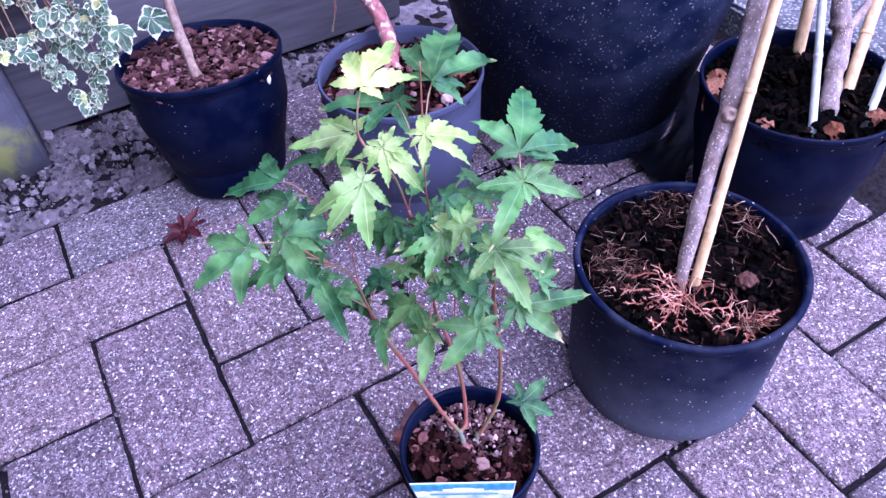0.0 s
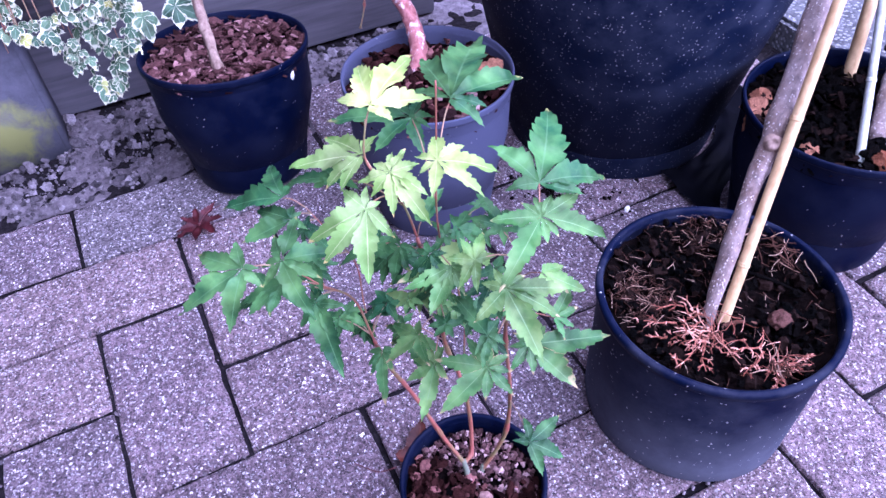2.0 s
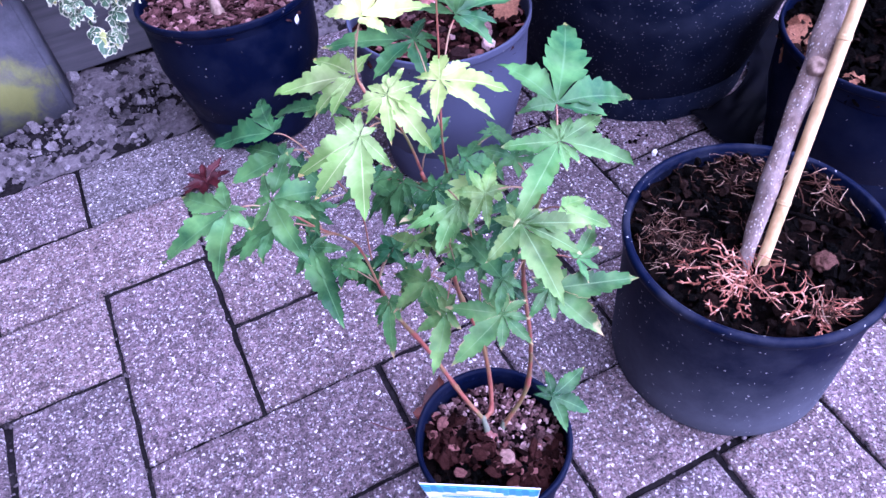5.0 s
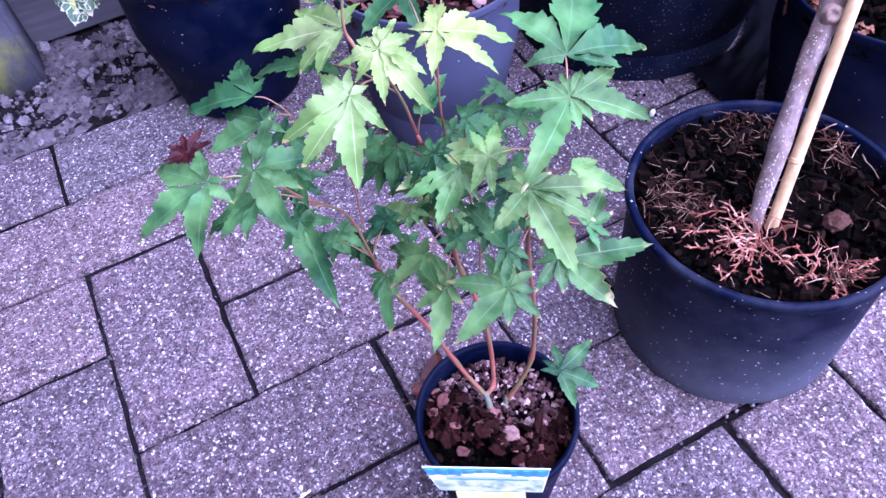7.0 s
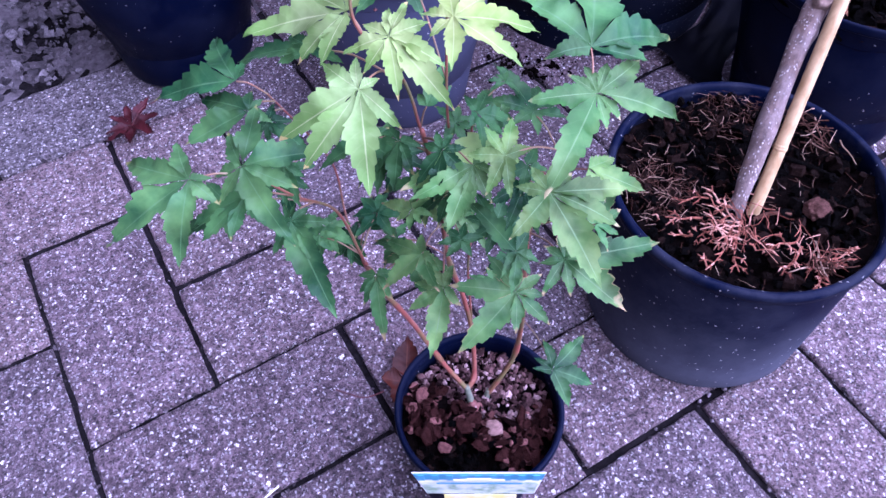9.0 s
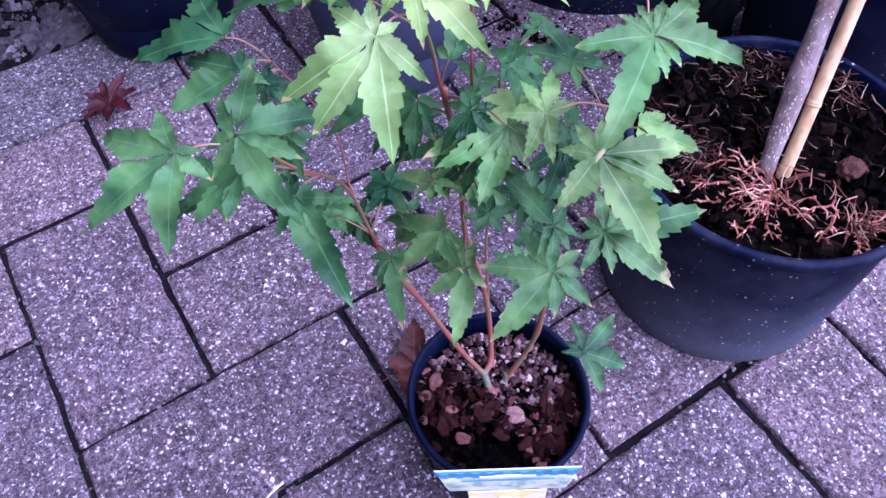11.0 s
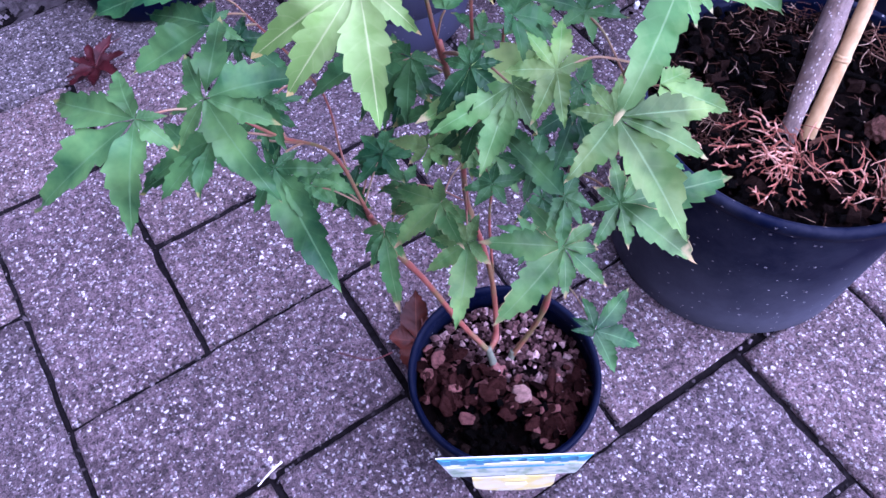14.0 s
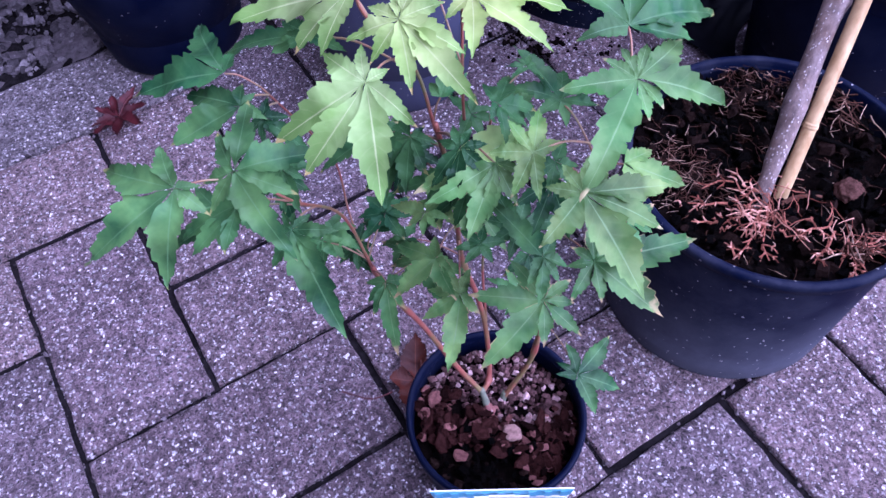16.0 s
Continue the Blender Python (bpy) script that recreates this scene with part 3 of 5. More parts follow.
# ---------------------------------------------------------------- maple in the small pot
PA = (0.248, -0.162)
small_pot = pot("small_pot", *PA, 0.041, 0.0525, 0.110, "small round black plastic pot with a bark-topped root ball", M_PLASTIC, lip=0.0012, seed=2)
tagged(part("soil", bed(0.050, 0.090, 0.005, 7), M_PEAT, small_pot), "dark peaty soil")
scatter("bark_mulch", M_BARK_BROWN, small_pot, 360, 0.047, 0.094, 0.0025, 0.14, 11, keep=lambda x, y: (x + 0.6 * y < 0.006 and -0.68 * x - 0.73 * y < 0.020) or (x > -0.005 and y < -0.014), steep=0.8, lift=0.005)
scatter("bark_mulch", M_BARK_DARK, small_pot, 260, 0.047, 0.091, 0.0022, 0.5, 13, keep=lambda x, y: -0.68 * x - 0.73 * y > 0.006, lift=0.004, steep=1.2)
scatter("grit", M_GRIT, small_pot, 820, 0.047, 0.093, 0.0012, 0.8, 12, keep=lambda x, y: x * 1.0 + y * 0.75 > 0.004, lift=0.003, steep=1.0)
rng = random.Random(5)
for x, y, z, s, turn in ((0.003, -0.013, 0.0935, 0.0062, (0.30, -0.12, -1.15)), (0.021, -0.032, 0.091, 0.0055, (0.2, 0.1, 0.9)), (0.012, -0.040, 0.090, 0.0048, (0.1, 0.2, 0.2)),
                         (-0.036, 0.004, 0.093, 0.0052, (0.5, -0.2, 1.3)), (-0.030, -0.008, 0.092, 0.0050, (0.3, 0.4, 1.7)), (-0.024, 0.030, 0.093, 0.0050, (0.2, 0.1, 0.4))):
    bm = bmesh.new()
    chip(bm, (0, 0, 0), s, 0.16, rng, Matrix.Identity(3))
    bmesh.ops.bevel(bm, geom=bm.edges, offset=0.0005, segments=1, affect="EDGES")
    c = part("bark_chip", bm, M_FLAT_CHIP if s > 0.006 else M_BARK_BROWN, small_pot, "pale flat bark chip" if s > 0.006 else "", smooth=False)
    c.location, c.rotation_euler = (x, y, z + 0.006), turn

maple = thing("maple_sapling", PA[0], PA[1], 0.083, "young green maple sapling with three stems and yellowing top leaves", "plant")
OFF = Vector((PA[0], PA[1], 0.083))
STEMS = []


def stem(points, r0, r1, material=M_STEM, knots=()):
    pts = spline(points, 7)
    STEMS.append(pts)
    bm = bmesh.new()
    thin = 0.88 if r0 > 0.0015 else 0.62
    tube(bm, [p - OFF for p in pts], r0 * thin, r1 * thin, 8, knots, 0.15, len(STEMS))
    return part("stem", bm, material, maple)


stem([(0.249, -0.160, 0.078), (0.249, -0.153, 0.092), (0.249, -0.145, 0.107)], 0.0034, 0.0022, M_STEM_OLD)
stem([(0.257, -0.157, 0.078), (0.259, -0.154, 0.092), (0.262, -0.152, 0.100)], 0.0028, 0.0020, M_STEM_OLD)
stem([(0.249, -0.146, 0.104), (0.239, -0.132, 0.130), (0.226, -0.121, 0.175), (0.209, -0.123, 0.230), (0.204, -0.121, 0.255)], 0.0019, 0.0013, knots=((0.3, 0.0007), (0.62, 0.0006)))
stem([(0.204, -0.121, 0.255), (0.198, -0.114, 0.290), (0.180, -0.121, 0.320), (0.166, -0.117, 0.340)], 0.0012, 0.0008)
stem([(0.249, -0.146, 0.104), (0.259, -0.139, 0.103), (0.263, -0.128, 0.140), (0.259, -0.123, 0.180), (0.249, -0.124, 0.225), (0.244, -0.127, 0.265), (0.240, -0.129, 0.300), (0.232, -0.133, 0.340)],
     0.0020, 0.0011, knots=((0.12, 0.0008), (0.55, 0.0006), (0.8, 0.0006)))
stem([(0.240, -0.129, 0.300), (0.234, -0.128, 0.335), (0.225, -0.133, 0.370), (0.213, -0.126, 0.393), (0.217, -0.120, 0.412)], 0.0012, 0.0008)
stem([(0.244, -0.127, 0.270), (0.248, -0.127, 0.310), (0.245, -0.130, 0.350), (0.251, -0.121, 0.390), (0.253, -0.119, 0.420)], 0.0011, 0.0007)
stem([(0.260, -0.153, 0.095), (0.279, -0.152, 0.130), (0.283, -0.150, 0.180), (0.275, -0.154, 0.250), (0.270, -0.163, 0.300), (0.274, -0.172, 0.345), (0.279, -0.172, 0.368)],
     0.0019, 0.0009, knots=((0.2, 0.0007), (0.5, 0.0006)))
stem([(0.264, -0.126, 0.150), (0.264, -0.120, 0.200), (0.264, -0.122, 0.240), (0.255, -0.131, 0.290), (0.252, -0.138, 0.340)], 0.0012, 0.0008)
stem([(0.204, -0.121, 0.250), (0.211, -0.085, 0.246), (0.214, -0.073, 0.268), (0.205, -0.080, 0.30), (0.190, -0.078, 0.335)], 0.0010, 0.0006)

COUNT = [0]


def leaf(c, n, tone, lobes):
    """One leaf of the sapling on its stalk, which runs to the nearest lower place on a stem."""
    COUNT[0] += 1
    c = Vector(c)
    m = plane_at(c - OFF, n)
    # small basal lobes close the wide gaps, all but the widest, where the stalk joins
    ring = sorted(lobes)
    gaps = [((ring[(i + 1) % len(ring)][0] - d) % 360, d, mm, ring[(i + 1) % len(ring)][1]) for i, (d, mm) in enumerate(ring)]
    for g, d, m1, m2 in gaps:
        if 74 < g < (155 if g < max(q[0] for q in gaps) else 110):
            ring.append((d + g / 2, 0.62 * min(m1, m2) + 4))
    lv = palmate("leaf", [((d + 180) % 360 - 180, mm * 0.00110) for d, mm in ring], M_LEAF[tone], maple, seed=COUNT[0],
                 droop=0.20, label={"yellow": "yellowing pale leaf", "pale": "light green leaf", "worn": "green leaf with tan scorched margins"}.get(tone, ""))
    lv.matrix_local = m
    best = min((p for s in STEMS for p in s if p.z < c.z + 0.004), key=lambda p: (p - c).length + (0.02 if c.z - p.z < 0.008 else 0))
    if (best - c).length < 0.004:
        return
    mid = best.lerp(c, 0.55) + Vector((0, 0, 0.12 * (best - c).length))
    bm = bmesh.new()
    tube(bm, spline([best - OFF, mid - OFF, c - OFF - Vector((0, 0, 0.0006))], 6), 0.00042, 0.00036, 6)
    st = part("petiole", bm, M_PETIOLE, lv)
    st.matrix_parent_inverse = m.inverted()


leaf((0.146, -0.113, 0.343), (-0.25, -0.22, 0.94), 'green', [(-174, 37), (-126, 29), (-64, 13), (-28, 8), (89, 18), (134, 30)])

leaf((0.165, -0.117, 0.343), (-0.28, -0.20, 0.94), 'green', [(-156, 15), (-91, 32), (-16, 26), (51, 25), (92, 16), (165, 11)])

leaf((0.162, -0.118, 0.328), (-0.27, -0.19, 0.94), 'green', [(-165, 22), (-138, 16), (-79, 14), (169, 22)])

leaf((0.180, -0.074, 0.344), (-0.22, -0.15, 0.96), 'green', [(46, 11), (94, 30), (149, 35)])

leaf((0.179, -0.087, 0.339), (-0.23, -0.16, 0.96), 'green', [(-60, 10), (9, 7), (59, 10), (127, 24), (178, 28)])

leaf((0.182, -0.109, 0.325), (-0.28, -0.14, 0.95), 'green', [(-149, 8), (-114, 15), (-98, 17), (-62, 9)])

leaf((0.174, -0.130, 0.318), (-0.30, -0.19, 0.94), 'green', [(-151, 14), (-95, 39), (-80, 21), (-33, 15), (52, 7), (131, 6)])

leaf((0.203, -0.110, 0.258), (-0.25, -0.04, 0.97), 'green', [(-119, 10), (-78, 10), (50, 12), (106, 16), (138, 19)])

leaf((0.212, -0.109, 0.263), (-0.24, -0.02, 0.97), 'green', [(-38, 9), (4, 24), (32, 21), (56, 19), (81, 12)])

leaf((0.223, -0.144, 0.276), (-0.35, -0.11, 0.93), 'worn', [(-177, 22), (-103, 17), (-79, 11), (56, 10), (122, 19)])

leaf((0.204, -0.134, 0.261), (-0.30, -0.14, 0.94), 'worn', [(-169, 11), (-145, 14), (-115, 29), (-84, 13), (-30, 10), (149, 9)])

leaf((0.227, -0.156, 0.261), (-0.30, -0.32, 0.90), 'worn', [(-178, 18), (-125, 30), (-78, 11), (41, 11), (142, 13)])

leaf((0.243, -0.188, 0.288), (-0.09, -0.44, 0.90), 'worn', [(-158, 31), (-71, 19), (11, 13), (93, 18), (146, 25)])

leaf((0.248, -0.179, 0.302), (-0.05, -0.45, 0.89), 'green', [(-143, 11), (-120, 16), (-42, 10), (31, 11), (103, 27)])

leaf((0.272, -0.183, 0.283), (-0.02, -0.32, 0.95), 'worn', [(-157, 17), (-70, 32), (-17, 45), (58, 18), (113, 10)])

leaf((0.253, -0.187, 0.345), (-0.13, -0.41, 0.90), 'pale', [(-157, 20), (-87, 35), (-45, 26), (-23, 29), (54, 12), (141, 11)])

leaf((0.246, -0.169, 0.351), (-0.11, -0.44, 0.89), 'pale', [(-144, 14), (-112, 14), (-2, 11), (49, 15), (146, 13)])

leaf((0.237, -0.162, 0.345), (-0.19, -0.46, 0.87), 'pale', [(-175, 24), (-138, 24), (-123, 17), (-91, 14), (8, 8)])

leaf((0.230, -0.152, 0.347), (-0.40, -0.29, 0.87), 'green', [(-164, 15), (-132, 18), (-72, 12), (33, 7), (129, 8)])

leaf((0.223, -0.131, 0.337), (-0.32, -0.07, 0.95), 'green', [(-177, 22), (-129, 18), (-103, 13), (-46, 9), (99, 11)])

leaf((0.271, -0.151, 0.345), (0.10, -0.30, 0.95), 'green', [(-171, 10), (-102, 9), (-29, 14), (7, 17), (89, 24), (130, 16)])

leaf((0.250, -0.144, 0.349), (0.10, -0.19, 0.98), 'green', [(-149, 7), (-107, 14), (-30, 13), (37, 16), (86, 10)])

leaf((0.267, -0.137, 0.351), (0.08, -0.20, 0.98), 'green', [(-178, 7), (-64, 6), (2, 4), (102, 5)])

leaf((0.236, -0.130, 0.348), (-0.16, -0.05, 0.99), 'green', [(13, 13), (41, 24), (90, 8)])

leaf((0.278, -0.175, 0.370), (0.02, -0.41, 0.91), 'pale', [(-142, 36), (-106, 12), (-29, 33), (10, 26), (40, 13), (75, 11), (160, 22)])

leaf((0.285, -0.161, 0.377), (0.07, -0.34, 0.94), 'green', [(-33, 22), (-2, 37), (50, 52), (101, 30), (161, 15)])

leaf((0.243, -0.138, 0.391), (-0.04, -0.07, 1.00), 'yellow', [(-172, 10), (-118, 19), (-68, 25), (-27, 27), (62, 22), (132, 11)])

leaf((0.221, -0.134, 0.390), (-0.32, -0.17, 0.93), 'yellow', [(-110, 20), (-82, 31), (-59, 20), (39, 14), (66, 11), (157, 15)])

leaf((0.212, -0.123, 0.396), (-0.30, -0.14, 0.94), 'yellow', [(-175, 21), (-150, 18), (37, 12), (109, 25), (148, 35)])

leaf((0.203, -0.109, 0.375), (-0.27, -0.16, 0.95), 'green', [(-62, 12), (48, 8), (116, 12), (142, 30), (166, 13)])

leaf((0.204, -0.144, 0.383), (-0.35, -0.28, 0.89), 'yellow', [(-154, 28), (-111, 31), (-69, 17), (0, 7), (74, 12), (114, 16), (178, 29)])

leaf((0.221, -0.118, 0.417), (-0.26, -0.12, 0.96), 'yellow', [(-65, 13), (-24, 25), (37, 38), (82, 33), (127, 20)])

leaf((0.276, -0.087, 0.383), (-0.02, -0.11, 0.99), 'green', [(-69, 22), (6, 45), (51, 72), (88, 42), (130, 22)])

leaf((0.260, -0.070, 0.365), (-0.07, -0.08, 0.99), 'green', [(-165, 26), (-105, 23), (-9, 12), (54, 19), (99, 18), (142, 47)])

leaf((0.273, -0.191, 0.188), (0.04, -0.34, 0.94), 'green', [(-93, 20), (-43, 23), (12, 27), (68, 16), (153, 10)])

leaf((0.230, -0.138, 0.301), (-0.26, -0.06, 0.96), 'worn', [(-168, 10), (-90, 10), (2, 10), (90, 13)])

leaf((0.235, -0.142, 0.320), (-0.22, -0.03, 0.98), 'green', [(-142, 10), (5, 8), (154, 24), (176, 14)])

leaf((0.243, -0.135, 0.281), (-0.04, -0.01, 1.00), 'worn', [(-126, 10), (-82, 7), (98, 7)])

leaf((0.233, -0.161, 0.300), (-0.24, -0.40, 0.88), 'green', [(-156, 9), (-87, 8), (-18, 9), (53, 7), (113, 9)])

leaf((0.220, -0.144, 0.310), (-0.37, -0.14, 0.92), 'worn', [(-94, 7), (1, 8), (124, 14), (180, 8)])

leaf((0.259, -0.166, 0.335), (-0.01, -0.37, 0.93), 'green', [(-180, 11), (-132, 11), (-39, 8), (33, 10)])

leaf((0.184, -0.093, 0.335), (-0.26, -0.14, 0.96), 'green', [(-164, 8), (-79, 11), (-65, 21), (-24, 9), (50, 9)])

leaf((0.252, -0.164, 0.250), (0.03, -0.33, 0.94), 'green', [(-147, 11), (-1, 14), (45, 12), (120, 14)])

leaf((0.229, -0.107, 0.240), (-0.17, 0.03, 0.98), 'green', [(-148, 16), (-90, 15), (42, 11), (105, 14)])

leaf((0.250, -0.128, 0.330), (-0.07, -0.03, 1.00), 'green', [(-141, 12), (-98, 12), (-5, 9), (95, 13)])

leaf((0.268, -0.134, 0.330), (0.02, -0.13, 0.99), 'green', [(-140, 14), (-85, 11), (29, 11), (125, 11)])

leaf((0.189, -0.107, 0.270), (-0.26, -0.08, 0.96), 'green', [(-148, 10), (-80, 10), (-24, 9), (116, 11)])

leaf((0.253, -0.133, 0.270), (0.05, -0.06, 1.00), 'worn', [(-138, 17), (-92, 18), (37, 14), (126, 13)])

leaf((0.256, -0.149, 0.335), (0.12, -0.27, 0.96), 'pale', [(-172, 40), (-157, 12), (-157, 27), (-73, 15)])

leaf((0.255, -0.170, 0.330), (0.02, -0.44, 0.90), 'green', [(-139, 17), (-99, 18), (-53, 10), (176, 14)])

leaf((0.278, -0.179, 0.335), (0.03, -0.39, 0.92), 'pale', [(-87, 13), (-51, 16), (-46, 24), (-2, 14)])

leaf((0.291, -0.178, 0.290), (0.05, -0.33, 0.94), 'worn', [(-96, 12), (-3, 15), (34, 24), (105, 7)])

leaf((0.222, -0.123, 0.330), (-0.24, -0.08, 0.97), 'green', [(-174, 15), (-140, 20), (-91, 17), (63, 11)])

leaf((0.194, -0.104, 0.270), (-0.24, -0.09, 0.97), 'green', [(-137, 16), (-62, 15), (29, 11), (174, 13)])

leaf((0.212, -0.122, 0.335), (-0.28, -0.12, 0.95), 'green', [(-64, 18), (-6, 11), (101, 16), (173, 20)])

leaf((0.157, -0.109, 0.315), (-0.25, -0.19, 0.95), 'green', [(-125, 13), (-6, 13), (108, 17), (177, 21)])

leaf((0.219, -0.109, 0.270), (-0.20, -0.04, 0.98), 'green', [(-159, 15), (-94, 13), (8, 12), (100, 13)])

leaf((0.201, -0.104, 0.250), (-0.23, -0.07, 0.97), 'green', [(-78, 16), (40, 11), (101, 14), (139, 19)])

leaf((0.238, -0.144, 0.310), (-0.14, -0.01, 0.99), 'green', [(-140, 14), (-24, 13), (48, 11), (179, 20)])

leaf((0.249, -0.162, 0.300), (0.04, -0.42, 0.91), 'green', [(-173, 13), (-93, 14), (-15, 21), (94, 15)])

leaf((0.226, -0.127, 0.250), (-0.21, -0.02, 0.98), 'worn', [(-170, 17), (-98, 23), (-53, 20), (110, 23)])

leaf((0.184, -0.090, 0.300), (-0.23, -0.12, 0.97), 'green', [(-170, 13), (-103, 22), (-8, 14), (94, 16)])

leaf((0.267, -0.150, 0.250), (0.13, -0.22, 0.97), 'green', [(-168, 14), (-112, 18), (-5, 15), (81, 12)])

leaf((0.234, -0.107, 0.300), (-0.13, -0.03, 0.99), 'green', [(-170, 14), (-136, 17), (-63, 15), (37, 13)])


# the plant label, a printed card on the front of the small pot
card = thing("plant_label", 0.2113, -0.2152, 0.180, "printed plant label card, blue band over white with yellow", "label")
card.matrix_world = Matrix.Translation((0.2113, -0.2152, 0.180)) @ Euler((radians(1), radians(-3), radians(-32))).to_matrix().to_4x4()


def card_piece(name, ring, y, material, label=""):
    """A flat printed shape of the card, from its outline in the card's plane."""
    bm = bmesh.new()
    front = [bm.verts.new((x, y - 0.0002, z)) for x, z in ring]
    back = [bm.verts.new((x, y + 0.0002, z)) for x, z in ring]
    bm.faces.new(front)
    bm.faces.new(back[::-1])
    for i in range(len(ring)):
        bm.faces.new((front[i], back[i], back[(i + 1) % len(ring)], front[(i + 1) % len(ring)]))
    return part(name, bm, material, card, label, smooth=False)


def oblong(x0, x1, z0, z1):
    return [(x0, z0), (x1, z0), (x1, z1), (x0, z1)]


def rounded(w, z0, z1, n=10):
    return [(-w * math.cos(math.pi * i / n), z0 + (z1 - z0) * 0.45 * (1 - math.sin(math.pi * i / n) ** 0.7)) for i in range(n + 1)] + [(w, z1), (-w, z1)]


card_piece("sheet", [(-0.0290, -0.036), (0.0290, -0.036), (0.0338, 0.0), (-0.0338, 0.0)], 0.0, M_CARD, "white plastic card")
card_piece("top_band", [(-0.0320, -0.0095), (0.0320, -0.0095), (0.0332, -0.0008), (-0.0332, -0.0008)], -0.0006, M_CARD_BLUE, "blue striped band")
for i in range(9):
    card_piece("stripe", oblong(-0.0312 + i * 0.0073, -0.0278 + i * 0.0073, -0.0092, -0.0012), -0.0011, M_CARD_PALE)
for x0, x1, z0, z1 in ((-0.013, 0.013, -0.0090, -0.0062), (-0.006, 0.006, -0.0058, -0.0046), (-0.022, 0.022, -0.0140, -0.0126)):
    card_piece("writing_bar", oblong(x0, x1, z0, z1), -0.0016, M_CARD if z0 > -0.0095 else M_CARD_PALE)
card_piece("picture", [(-0.0284, -0.0345), (0.0284, -0.0345), (0.0304, -0.0160), (-0.0304, -0.0160)], -0.0006, M_CARD_PHOTO, "faded printed plant picture")
card_piece("yellow_badge", rounded(0.0195, -0.066, -0.034), -0.0014, M_CARD_YELLOW, "yellow and white badge")
bm = bmesh.new()
box(bm, (0.010, 0.0008, 0.075), (0, 0, 0), Matrix.Identity(4))
spike = part("spike", bm, M_CARD, card, "white plastic spike", smooth=False)
spike.location, spike.rotation_euler = (0.001, 0.0125, -0.078), (radians(24), 0, 0)

# ---------------------------------------------------------------- big pot with a young tree and cane
PB = (0.491, -0.130)
big_pot = pot("big_pot", *PB, 0.0925, 0.0955, 0.150, "large black plastic pot with dusty scuffed side", M_PLASTIC_DUSTY, lip=0.0035, seed=5)
tagged(part("soil", bed(0.0925, 0.134, 0.013, 3), M_PEAT, big_pot), "dark soil matted with dry roots")
scatter("bark_mulch", M_BARK_DARK, big_pot, 800, 0.089, 0.137, 0.0024, 0.7, 21, lift=0.007, steep=1.4, spread=0.65)


def fibres(name, material, parent, count, centre, spread, z, length, r, seed, radial=False, rise=0.006, inside=None, label=""):
    """Loose dry roots and straw lying on a bed, as one mesh."""
    rng, bm = random.Random(seed), bmesh.new()
    for i in range(count):
        if radial:
            a = rng.gauss(0, 1.1) + radial
            p = Vector((centre[0] + rng.gauss(0, 0.004), centre[1] + rng.gauss(0, 0.004), z + rng.uniform(0, rise)))
        else:
            a = rng.uniform(0, 6.283)
            p = Vector((centre[0] + rng.gauss(0, spread), centre[1] + rng.gauss(0, spread), z + rng.uniform(0, rise)))
        ln = length * rng.uniform(0.5, 1.3)
        bend = rng.uniform(-0.9, 0.9)
        pts = [p]
        for s in range(4):
            a += bend * 0.25 + rng.gauss(0, 0.12)
            p = p + Vector((math.cos(a), math.sin(a), rng.uniform(-0.3, 0.28))) * ln / 4
            p.z = max(p.z, z - 0.001)
            pts.append(p.copy())
        if inside and any(math.hypot(q.x, q.y) > inside for q in pts):
            continue
        tube(bm, pts, r * rng.uniform(0.6, 1.2), r * 0.4, 4)
    return tagged(part(name, bm, material, parent, label), kind="stuff")


fibres("root_mat", M_STRAW, big_pot, 230, (0, 0), 0.058, 0.1425, 0.011, 0.00023, 31, inside=0.091, label="dry straw-coloured root fibres")
fibres("edge_straw", M_STRAW, big_pot, 46, (0.076, 0.014), 0.010, 0.140, 0.022, 0.0006, 36, inside=0.0975, rise=0.012)
fibres("leaf_litter", M_STRAW, big_pot, 330, (-0.058, 0.030), 0.018, 0.142, 0.010, 0.00026, 37, rise=0.008, inside=0.091, label="brown straw-like litter")
fibres("leaf_litter", M_STRAW, big_pot, 260, (0.044, 0.058), 0.020, 0.142, 0.008, 0.00026, 38, rise=0.006, inside=0.091, label="brown straw-like litter")
fibres("root_tuft", M_STRAW, big_pot, 34, (-0.012, -0.076), 0.003, 0.1445, 0.020, 0.0008, 34, radial=5.4, rise=0.008, inside=0.0925, label="splayed straw-coloured root tuft")


